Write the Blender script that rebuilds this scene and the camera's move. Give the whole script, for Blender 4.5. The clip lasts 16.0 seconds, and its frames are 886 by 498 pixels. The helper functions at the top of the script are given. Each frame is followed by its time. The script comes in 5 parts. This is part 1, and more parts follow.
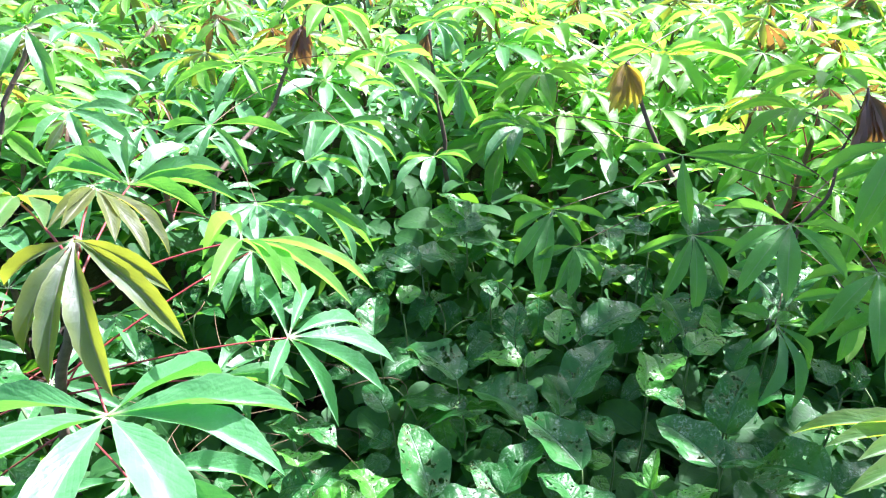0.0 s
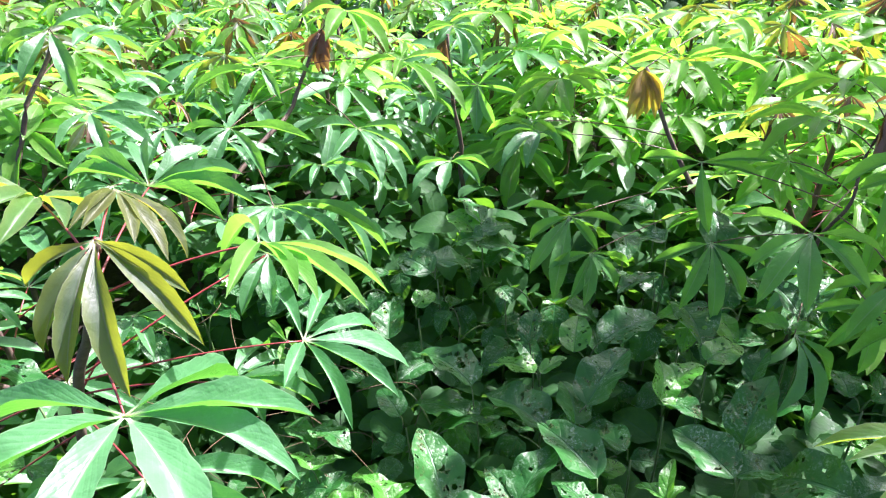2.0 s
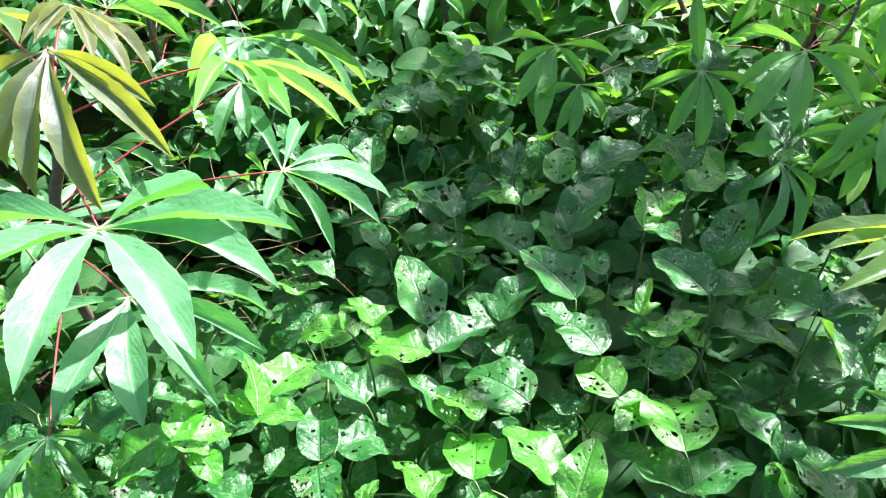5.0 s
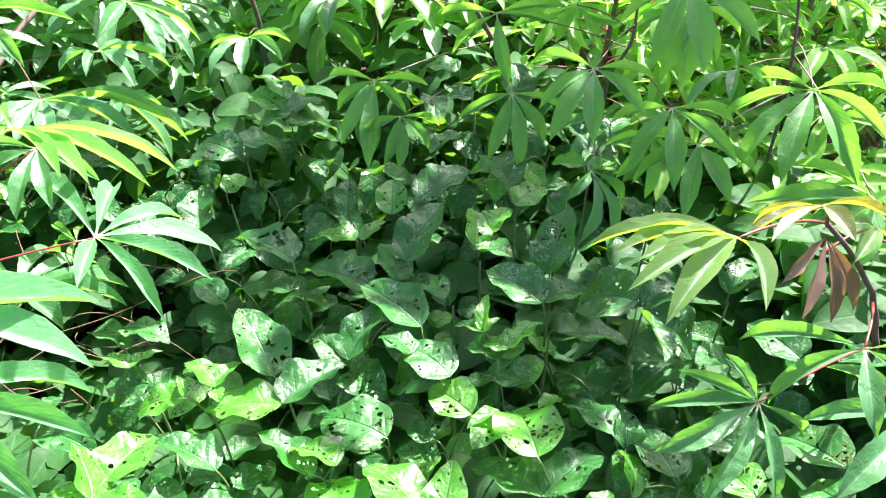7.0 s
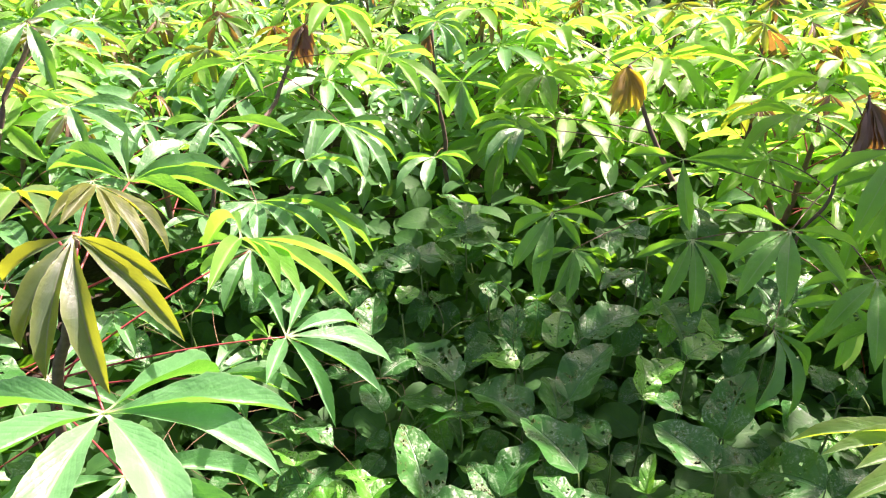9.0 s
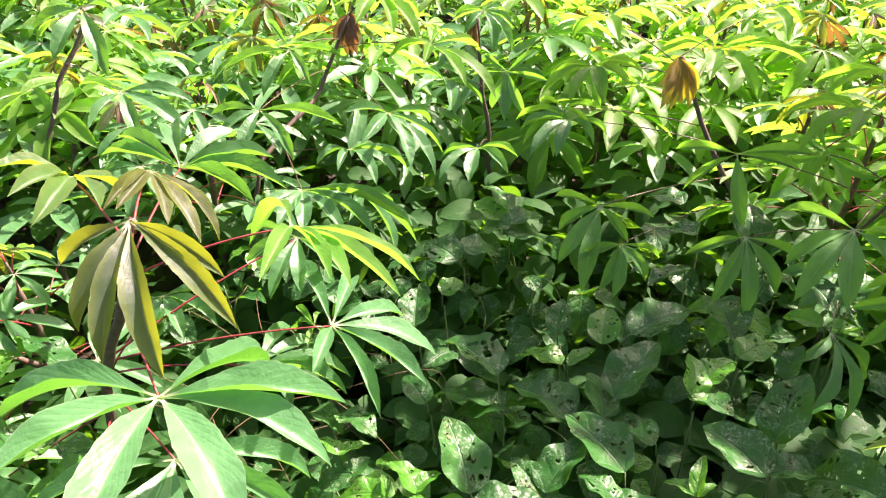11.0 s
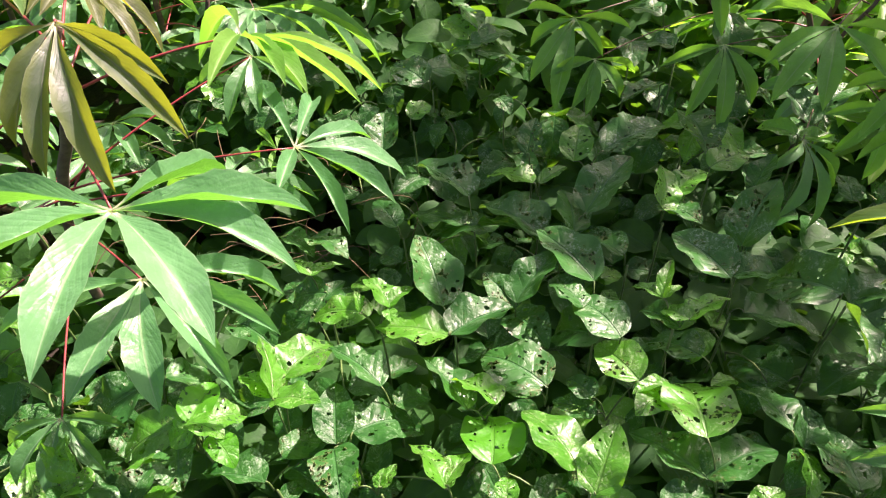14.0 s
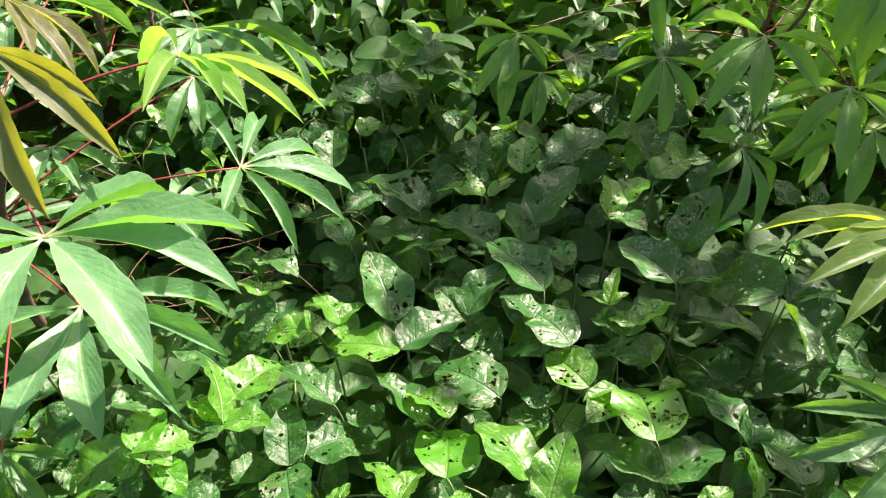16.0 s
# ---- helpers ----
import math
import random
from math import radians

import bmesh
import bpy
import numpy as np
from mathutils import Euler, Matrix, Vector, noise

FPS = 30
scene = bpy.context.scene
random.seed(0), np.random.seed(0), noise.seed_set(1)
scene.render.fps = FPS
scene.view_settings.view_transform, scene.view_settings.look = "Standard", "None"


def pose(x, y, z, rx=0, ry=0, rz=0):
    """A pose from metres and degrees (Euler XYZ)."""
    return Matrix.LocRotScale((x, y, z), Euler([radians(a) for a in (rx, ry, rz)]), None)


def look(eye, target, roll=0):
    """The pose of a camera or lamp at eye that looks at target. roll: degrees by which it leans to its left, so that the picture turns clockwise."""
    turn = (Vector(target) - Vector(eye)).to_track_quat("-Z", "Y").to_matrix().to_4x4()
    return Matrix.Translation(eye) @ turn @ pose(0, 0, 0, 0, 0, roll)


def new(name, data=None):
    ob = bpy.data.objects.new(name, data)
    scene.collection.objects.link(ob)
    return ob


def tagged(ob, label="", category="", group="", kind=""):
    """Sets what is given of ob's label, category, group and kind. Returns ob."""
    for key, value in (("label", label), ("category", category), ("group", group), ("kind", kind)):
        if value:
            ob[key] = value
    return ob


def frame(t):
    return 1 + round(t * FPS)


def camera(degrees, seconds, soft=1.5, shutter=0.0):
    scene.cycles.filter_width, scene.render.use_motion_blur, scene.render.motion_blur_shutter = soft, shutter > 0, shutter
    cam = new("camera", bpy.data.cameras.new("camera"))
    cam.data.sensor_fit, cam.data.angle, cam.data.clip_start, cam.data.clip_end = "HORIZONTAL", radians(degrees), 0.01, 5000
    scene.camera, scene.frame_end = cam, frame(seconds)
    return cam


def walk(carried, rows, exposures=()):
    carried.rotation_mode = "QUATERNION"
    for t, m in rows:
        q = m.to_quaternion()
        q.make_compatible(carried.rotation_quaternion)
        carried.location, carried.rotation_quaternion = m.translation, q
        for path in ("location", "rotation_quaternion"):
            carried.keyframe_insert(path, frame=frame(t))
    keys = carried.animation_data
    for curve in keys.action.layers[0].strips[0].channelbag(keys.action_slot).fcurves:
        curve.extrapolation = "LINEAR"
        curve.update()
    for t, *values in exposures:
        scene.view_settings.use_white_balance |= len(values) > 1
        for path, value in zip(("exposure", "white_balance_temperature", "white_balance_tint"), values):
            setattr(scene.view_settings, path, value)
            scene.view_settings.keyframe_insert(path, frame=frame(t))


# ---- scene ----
cam = camera(66.7, 16.0, 1.2)
METRES, EYE, TILT, LEAN, TURN = 0.42, 1.3, -30.5, 0.0, 0.0
ROWS = [
    (0.0, 0.0, 0.0, 0.0, 0.0, 0.0, -0.0),
    (0.5, 0.0015, -0.0383, 0.0313, 0.69, 3.52, -0.4),
    (1.0, -0.0062, -0.038, 0.0525, 1.2, 4.68, -0.54),
    (1.5, -0.0138, -0.0213, 0.0476, 1.23, 3.78, -0.79),
    (2.0, -0.0106, 0.0053, 0.0042, 1.17, 0.33, -0.72),
    (2.5, -0.0146, 0.0433, -0.0534, 1.13, -4.87, -0.52),
    (3.0, -0.0017, 0.0566, -0.0877, 1.91, -7.39, -0.62),
    (5.5, 0.0397, 0.0331, -0.157, -1.25, -11.58, 0.46),
    (6.0, 0.0682, 0.0335, -0.1625, -4.59, -11.87, 2.02),
    (6.5, 0.1254, 0.0249, -0.1492, -9.59, -10.82, 4.32),
    (7.0, 0.1394, 0.0203, -0.132, -12.36, -9.24, 5.68),
    (7.5, 0.0904, 0.0267, -0.1057, -8.63, -7.87, 3.71),
    (8.0, 0.0267, 0.0169, -0.0348, -3.07, -2.98, 0.83),
    (8.5, 0.0098, -0.0015, 0.0052, -0.9, 0.08, -0.32),
    (11.0, -0.0646, 0.0337, 0.0077, 2.69, -0.85, -2.02),
    (11.5, -0.0623, 0.0395, 0.0032, 5.41, -1.89, -2.2),
    (12.0, -0.0637, 0.0527, -0.0569, 6.12, -7.35, -3.4),
    (12.5, -0.0713, 0.0731, -0.1082, 6.34, -11.63, -2.98),
    (13.0, -0.0681, 0.1039, -0.1293, 4.58, -14.41, -2.14),
    (13.5, -0.0529, 0.1026, -0.1291, 1.42, -13.57, -0.74),
    (14.0, -0.0324, 0.0971, -0.131, 0.45, -13.52, -0.3),
    (14.5, -0.0146, 0.0907, -0.1307, -0.45, -13.31, 0.07),
    (15.0, -0.0026, 0.0914, -0.1342, -1.41, -13.12, -0.14),
    (15.5, 0.0138, 0.0887, -0.1323, -2.05, -12.84, 0.68),
    (16.0, 0.0255, 0.0874, -0.1282, -2.91, -12.33, 0.89),
]
walk(cam, [(t, pose(0, 0, EYE, TILT, LEAN, TURN) @ pose(METRES * x, METRES * y, METRES * z, 90 + pitch, roll, yaw)) for t, x, y, z, yaw, pitch, roll in ROWS],
     [(0.0, 2.27, 5580, 27), (1.0, 2.05, 5600, 31), (2.0, 1.96, 5850, 32), (3.0, 2.0, 6000, 31), (5.5, 2.27, 5800, 27), (7.0, 2.52, 6100, 28), (8.0, 2.38, 6850, 35),
      (8.5, 2.18, 7050, 36), (11.0, 1.91, 7150, 37), (12.5, 1.57, 7120, 39), (16.0, 1.66, 7120, 39)])

# ---- light ----
SUN_AZ, SUN_EL = radians(46), radians(50)      # from +y towards +x; height
world = bpy.data.worlds.new("sky")
scene.world = world
world.use_nodes = True
wn = world.node_tree.nodes
sky = wn.new("ShaderNodeTexSky")
sky.sky_type, sky.sun_disc = "NISHITA", False
sky.sun_elevation, sky.sun_rotation = SUN_EL, SUN_AZ
sky.air_density, sky.dust_density = 0.8, 4.0
world.node_tree.links.new(sky.outputs[0], wn["Background"].inputs[0])
wn["Background"].inputs[1].default_value = 0.07
sun = new("sun", bpy.data.lights.new("sun", "SUN"))
sun.data.energy, sun.data.angle, sun.data.color = 5.3, radians(0.6), (1.0, 0.94, 0.84)
SUN_DIR = Vector((math.sin(SUN_AZ) * math.cos(SUN_EL), math.cos(SUN_AZ) * math.cos(SUN_EL), math.sin(SUN_EL)))
sun.matrix_world = look(SUN_DIR * 30, (0, 0, 0))


# ---- materials ----
class Nodes:
    """Short way to write a node tree."""

    def __init__(self, name):
        self.mat = bpy.data.materials.new(name)
        self.mat.use_nodes = True
        self.tree = self.mat.node_tree
        self.bsdf = self.tree.nodes["Principled BSDF"]
        self.out = self.tree.nodes["Material Output"]
        self.many = False                              # many pieces in one mesh

    def put(self, socket, value):
        if isinstance(value, bpy.types.NodeSocket):
            self.tree.links.new(value, socket)
        elif isinstance(value, tuple) and len(value) == 3 and socket.type == "RGBA":
            socket.default_value = (*value, 1)
        else:
            socket.default_value = value

    def math(self, op, a, b=0.0, c=0.0, clamp=False):
        n = self.tree.nodes.new("ShaderNodeMath")
        n.operation, n.use_clamp = op, clamp
        for s, v in zip(n.inputs, (a, b, c)):
            self.put(s, v)
        return n.outputs[0]

    def mix(self, fac, a, b, blend="MIX"):
        n = self.tree.nodes.new("ShaderNodeMix")
        n.data_type, n.blend_type = "RGBA", blend
        self.put(n.inputs[0], fac), self.put(n.inputs[6], a), self.put(n.inputs[7], b)
        return n.outputs[2]

    def ramp(self, value, lo, hi, a=0.0, b=1.0):
        n = self.tree.nodes.new("ShaderNodeMapRange")
        n.interpolation_type = "SMOOTHSTEP"
        for s, v in zip(n.inputs[:5], (value, lo, hi, a, b)):
            self.put(s, v)
        return n.outputs[0]

    def noise(self, scale, detail=3.0, rough=0.55, coord="Object", distortion=0.0):
        c = self.tree.nodes.new("ShaderNodeTexCoord")
        n = self.tree.nodes.new("ShaderNodeTexNoise")
        n.noise_dimensions = "4D"
        self.put(n.inputs["Vector"], c.outputs[coord])
        self.put(n.inputs["W"], self.math("MULTIPLY", self.random(), 37.0))
        self.put(n.inputs["Scale"], scale), self.put(n.inputs["Detail"], detail)
        self.put(n.inputs["Roughness"], rough), self.put(n.inputs["Distortion"], distortion)
        return n.outputs[0]

    def random(self):
        if self.many:
            return self.tree.nodes.new("ShaderNodeNewGeometry").outputs["Random Per Island"]
        return self.tree.nodes.new("ShaderNodeObjectInfo").outputs["Random"]

    def uv(self):
        c = self.tree.nodes.new("ShaderNodeTexCoord")
        s = self.tree.nodes.new("ShaderNodeSeparateXYZ")
        self.put(s.inputs[0], c.outputs["UV"])
        return s.outputs[0], s.outputs[1]

    def bump(self, height, strength=0.3, distance=0.002):
        n = self.tree.nodes.new("ShaderNodeBump")
        self.put(n.inputs["Height"], height)
        n.inputs["Strength"].default_value, n.inputs["Distance"].default_value = strength, distance
        self.put(self.bsdf.inputs["Normal"], n.outputs[0])
        return n.outputs[0]


def leaf_material(name, dark, light, glow, vein, rough=0.42, ribs=9.0, slant=1.1, pale=None, see=0.38, edge=None, hub=False, many=False, gloss=0.6, size=1.0, eaten=False, relief=0.3, quilt=0.04, groove=0.25, speck=0.75):
    """A leaf: blade with ribs, blotches, gloss, and light that comes through it. size: length of a blade in its own units."""
    n = Nodes(name)
    n.many = many
    u, v = n.uv()
    side = n.math("ABSOLUTE", n.math("SUBTRACT", u, 0.5))
    rib = n.ramp(side, 0.014, 0.04, 1.0, 0.0)
    wave = n.math("PINGPONG", n.math("MULTIPLY", n.math("SUBTRACT", v, n.math("MULTIPLY", side, slant * 0.5)), ribs), 0.5)
    veins = n.math("MULTIPLY", n.ramp(wave, 0.0, 0.12, 1.0, 0.0), n.ramp(side, 0.5, 0.12, 0.1, 0.7))
    marks = n.math("MAXIMUM", rib, n.math("MULTIPLY", veins, 0.18 if hub else 0.32))
    blotch, grain, crinkle = n.noise(4.0 / size, 3.0), n.noise(60.0 / size, 2.0), n.noise(8.0 / size, 3.0, 0.5, distortion=0.5)
    tone = n.math("ADD", n.math("MULTIPLY", n.random(), 0.55), n.math("MULTIPLY", n.ramp(blotch, 0.3, 0.7), 0.45))
    base = n.mix(tone, dark, light)
    base = n.mix(n.math("MULTIPLY", n.ramp(crinkle, 0.35, 0.7), 0.3), base, light)
    if edge:
        base = n.mix(n.ramp(side, 0.2, 0.5, 0.0, 0.75), base, edge)
    rough_node = n.ramp(crinkle, 0.25, 0.75, rough - 0.08, rough + 0.12)
    if pale:
        spots = n.math("MULTIPLY", n.ramp(n.noise(27.0 / size, 4.0, 0.72, distortion=0.8), 0.5, 0.6), n.ramp(n.noise(4.5 / size, 2.0), 0.45, 0.62))
        base = n.mix(n.math("MULTIPLY", spots, speck), base, pale)
        rough_node = n.math("SUBTRACT", rough_node, n.math("MULTIPLY", spots, 0.1))
    base = n.mix(n.math("MULTIPLY", marks, 0.7), base, vein)
    base = n.mix(n.ramp(side, 0.47, 0.497, 0.0, 0.5), base, vein)
    if hub:
        base = n.mix(n.ramp(v, 0.03, 0.13, 0.95, 0.0), base, (0.6, 0.6, 0.42))
    hole = None
    if eaten:
        bites = n.noise(17.0 / size, 3.0, 0.6, distortion=0.3)
        patch = n.math("MULTIPLY", n.ramp(n.noise(3.2 / size, 2.0), 0.43, 0.63, 0.0, 0.19), n.ramp(n.random(), 0.25, 0.6))
        level = n.math("ADD", n.math("SUBTRACT", bites, n.ramp(rib, 0.0, 1.0, 0.0, 0.4)), patch)
        hole = n.ramp(level, 0.725, 0.74)
        base = n.mix(n.ramp(level, 0.685, 0.725, 0.0, 0.7), base, (0.2, 0.19, 0.08))
    n.put(n.bsdf.inputs["Base Color"], base)
    n.put(n.bsdf.inputs["Roughness"], rough_node)
    n.bsdf.inputs["Specular IOR Level"].default_value = gloss
    rise = n.math("SUBTRACT", n.math("MULTIPLY", grain, 0.08), n.math("MULTIPLY", marks, groove))
    pillow = n.math("MULTIPLY", n.ramp(wave, 0.0, 0.35), n.ramp(side, 0.03, 0.2, 0.0, quilt))
    rise = n.math("ADD", rise, pillow)
    normal = n.bump(n.math("ADD", rise, n.math("MULTIPLY", crinkle, 1.4)), relief, 0.003)
    t = n.tree.nodes.new("ShaderNodeBsdfTranslucent")
    n.put(t.inputs[0], n.mix(n.math("MULTIPLY", marks, 0.35), n.mix(tone, tuple(c * 0.75 for c in glow), glow), vein))
    n.put(t.inputs["Normal"], normal)
    m = n.tree.nodes.new("ShaderNodeMixShader")
    m.inputs[0].default_value = see
    n.put(m.inputs[1], n.bsdf.outputs[0]), n.put(m.inputs[2], t.outputs[0])
    last = m.outputs[0]
    if hole:
        clear, cut = n.tree.nodes.new("ShaderNodeBsdfTransparent"), n.tree.nodes.new("ShaderNodeMixShader")
        n.put(cut.inputs[0], hole), n.put(cut.inputs[1], last), n.put(cut.inputs[2], clear.outputs[0])
        last = cut.outputs[0]
    n.put(n.out.inputs[0], last)
    return n.mat


def plain_material(name, a, b, scale=20.0, rough=0.7, bump=0.4, distance=0.003, c=None):
    n = Nodes(name)
    big, fine = n.noise(scale, 4.0), n.noise(scale * 9, 3.0)
    col = n.mix(n.ramp(big, 0.3, 0.7), a, b)
    col = n.mix(n.math("MULTIPLY", n.random(), 0.5), col, c or a)
    col = n.mix(n.math("MULTIPLY", n.ramp(fine, 0.4, 0.75), 0.4), col, b)
    n.put(n.bsdf.inputs["Base Color"], col)
    n.bsdf.inputs["Roughness"].default_value = rough
    n.bump(n.math("ADD", big, n.math("MULTIPLY", fine, 0.6)), bump, distance)
    return n.mat


def brick_material():
    """Weathered clay: pink, grey and buff bricks with lime stains."""
    n = Nodes("clay_brick")
    big, fine = n.noise(14.0, 4.0), n.noise(120.0, 3.0)
    col = n.mix(n.ramp(n.random(), 0.1, 0.55), (0.82, 0.7, 0.6), (0.78, 0.52, 0.4))
    col = n.mix(n.ramp(n.random(), 0.6, 0.9), col, (0.9, 0.8, 0.68))
    col = n.mix(n.math("MULTIPLY", n.ramp(big, 0.4, 0.65), 0.55), col, (0.85, 0.76, 0.68))
    col = n.mix(n.math("MULTIPLY", n.ramp(fine, 0.45, 0.75), 0.35), col, (0.3, 0.25, 0.22))
    n.put(n.bsdf.inputs["Base Color"], col)
    n.bsdf.inputs["Roughness"].default_value = 0.9
    n.bump(n.math("ADD", big, n.math("MULTIPLY", fine, 0.6)), 0.6, 0.006)
    return n.mat


CASSAVA = leaf_material("cassava_leaf", (0.044, 0.16, 0.05), (0.083, 0.25, 0.09), (0.29, 0.82, 0.05), (0.2, 0.36, 0.19), 0.4, 12.0, 1.3, pale=(0.16, 0.34, 0.17), speck=0.35, see=0.34, hub=True, gloss=0.58, relief=0.85, groove=0.06)
CASSAVA_PALE = leaf_material("pale_cassava_leaf", (0.055, 0.2, 0.067), (0.103, 0.3, 0.116), (0.22, 0.76, 0.06), (0.27, 0.42, 0.22), 0.38, 12.0, 1.3, pale=(0.2, 0.4, 0.24), speck=0.35, see=0.27, hub=True, gloss=0.46, relief=0.85, groove=0.05)
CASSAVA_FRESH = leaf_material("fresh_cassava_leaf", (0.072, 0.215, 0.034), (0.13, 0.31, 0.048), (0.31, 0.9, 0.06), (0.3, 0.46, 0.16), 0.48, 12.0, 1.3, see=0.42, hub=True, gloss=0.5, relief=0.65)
# Young top leaves, with the yellow of sun through them put into the colour.
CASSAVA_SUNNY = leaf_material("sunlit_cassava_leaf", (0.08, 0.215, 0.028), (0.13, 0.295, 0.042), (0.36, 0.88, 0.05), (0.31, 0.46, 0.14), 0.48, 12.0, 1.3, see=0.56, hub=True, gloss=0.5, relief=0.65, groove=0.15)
# Brighter copy of the green leaf: light through the blade put into colour.
CASSAVA_BACKLIT = leaf_material("backlit_cassava_leaf", (0.052, 0.19, 0.045), (0.095, 0.28, 0.075), (0.32, 0.84, 0.05), (0.24, 0.4, 0.15), 0.5, 12.0, 1.3, pale=(0.2, 0.36, 0.16), speck=0.3, see=0.43, hub=True, gloss=0.42, relief=0.75, groove=0.15)
BRONZE = leaf_material("bronze_leaf", (0.038, 0.064, 0.038), (0.066, 0.102, 0.066), (0.52, 0.62, 0.03), (0.2, 0.2, 0.15), 0.42, 12.0, 1.3, edge=(0.12, 0.16, 0.04), see=0.38, gloss=0.36, relief=0.5, groove=0.1, hub=True)
SILVER = leaf_material("silvery_leaf", (0.05, 0.125, 0.032), (0.085, 0.185, 0.055), (0.5, 0.8, 0.03), (0.2, 0.26, 0.16), 0.42, 12.0, 1.3, edge=(0.11, 0.17, 0.05), see=0.36, gloss=0.42, relief=0.5, groove=0.1, hub=True)
YOUNG = leaf_material("young_leaf", (0.065, 0.085, 0.034), (0.105, 0.13, 0.055), (0.58, 0.58, 0.03), (0.22, 0.24, 0.12), 0.45, 12.0, 1.3, edge=(0.14, 0.18, 0.03), see=0.36, gloss=0.55, relief=0.65, hub=True)
# Copy of the bud leaf with sunlight put into its colour.
BUD_LIT = leaf_material("lit_bud_leaf", (0.17, 0.11, 0.035), (0.33, 0.25, 0.06), (0.85, 0.7, 0.04), (0.3, 0.22, 0.1), 0.5, 12.0, 1.3, see=0.45)
BUD = leaf_material("bud_leaf", (0.085, 0.05, 0.032), (0.145, 0.09, 0.05), (0.5, 0.26, 0.05), (0.24, 0.15, 0.08), 0.5, 12.0, 1.3, see=0.25, groove=0.12)
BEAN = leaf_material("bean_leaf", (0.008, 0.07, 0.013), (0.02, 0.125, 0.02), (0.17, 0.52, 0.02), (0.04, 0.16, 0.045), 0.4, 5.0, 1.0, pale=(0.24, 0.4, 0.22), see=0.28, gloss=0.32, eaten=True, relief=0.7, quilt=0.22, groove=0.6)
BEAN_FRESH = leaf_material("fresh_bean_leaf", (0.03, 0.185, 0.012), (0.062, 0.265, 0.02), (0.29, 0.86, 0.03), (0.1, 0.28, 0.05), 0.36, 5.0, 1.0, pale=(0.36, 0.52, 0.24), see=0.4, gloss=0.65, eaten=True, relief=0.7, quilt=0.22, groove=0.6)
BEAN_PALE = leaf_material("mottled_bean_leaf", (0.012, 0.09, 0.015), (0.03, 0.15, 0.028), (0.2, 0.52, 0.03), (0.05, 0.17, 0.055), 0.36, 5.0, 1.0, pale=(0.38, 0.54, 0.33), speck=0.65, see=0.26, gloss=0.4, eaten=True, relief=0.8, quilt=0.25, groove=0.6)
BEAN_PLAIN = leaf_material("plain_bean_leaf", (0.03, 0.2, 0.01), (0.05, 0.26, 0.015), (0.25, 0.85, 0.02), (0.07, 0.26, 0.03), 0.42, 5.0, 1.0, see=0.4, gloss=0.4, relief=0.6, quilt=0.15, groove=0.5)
UNDER = leaf_material("undergrowth_leaf", (0.01, 0.06, 0.015), (0.03, 0.115, 0.024), (0.2, 0.52, 0.02), (0.05, 0.15, 0.04), 0.6, 6.0, 1.0, see=0.32, many=True, size=0.1, gloss=0.22)
BARK = plain_material("cassava_bark", (0.08, 0.052, 0.04), (0.17, 0.115, 0.085), 60.0, 0.75)
PETIOLE = plain_material("red_petiole", (0.2, 0.02, 0.03), (0.32, 0.045, 0.045), 30.0, 0.4, 0.1, 0.001, (0.16, 0.05, 0.03))
BROWN_PETIOLE = plain_material("brown_petiole", (0.07, 0.03, 0.02), (0.14, 0.06, 0.035), 30.0, 0.5, 0.1, 0.001, (0.12, 0.1, 0.03))
GREEN_STALK = plain_material("green_stalk", (0.07, 0.13, 0.035), (0.13, 0.21, 0.06), 40.0, 0.5, 0.1, 0.001)
SOIL = plain_material("soil", (0.02, 0.014, 0.009), (0.045, 0.032, 0.021), 6.0, 0.95, 0.8, 0.02)
DRY = plain_material("dry_litter", (0.12, 0.08, 0.04), (0.2, 0.14, 0.07), 30.0, 0.85, 0.4, 0.002)
BRICK = brick_material()
MORTAR = plain_material("cement_mortar", (0.46, 0.42, 0.38), (0.6, 0.55, 0.5), 8.0, 0.95, 0.7, 0.008)
WEED = leaf_material("weed_leaf", (0.062, 0.13, 0.055), (0.105, 0.2, 0.085), (0.24, 0.46, 0.1), (0.14, 0.24, 0.12), 0.8, 4.0, 1.0, many=True, see=0.2, gloss=0.18, size=0.08)
GRASS = leaf_material("grass_blade", (0.14, 0.26, 0.05), (0.22, 0.34, 0.08), (0.45, 0.6, 0.08), (0.3, 0.4, 0.14), 0.5, 1.0, 0.0, many=True, size=0.4)


# ---- building helpers ----
def mesh_of(name, verts, faces, mat, uvs=None, smooth=True):
    me = bpy.data.meshes.new(name)
    me.from_pydata(verts, [], faces)
    if uvs:
        layer = me.uv_layers.new(name="uv")
        layer.data.foreach_set("uv", [c for f in faces for i in f for c in uvs[i]])
    if smooth:
        me.polygons.foreach_set("use_smooth", [True] * len(faces))
    me.materials.append(mat)
    me.update()
    return me


def part(name, me, parent, m=Matrix.Identity(4), label=""):
    """Links a mesh as one object under a thing or a part; m is in the world (things stand at their base, unturned)."""
    ob = new(name, me)
    if parent:
        ob.parent = parent
    ob.matrix_basis = m
    return tagged(ob, label) if label else ob


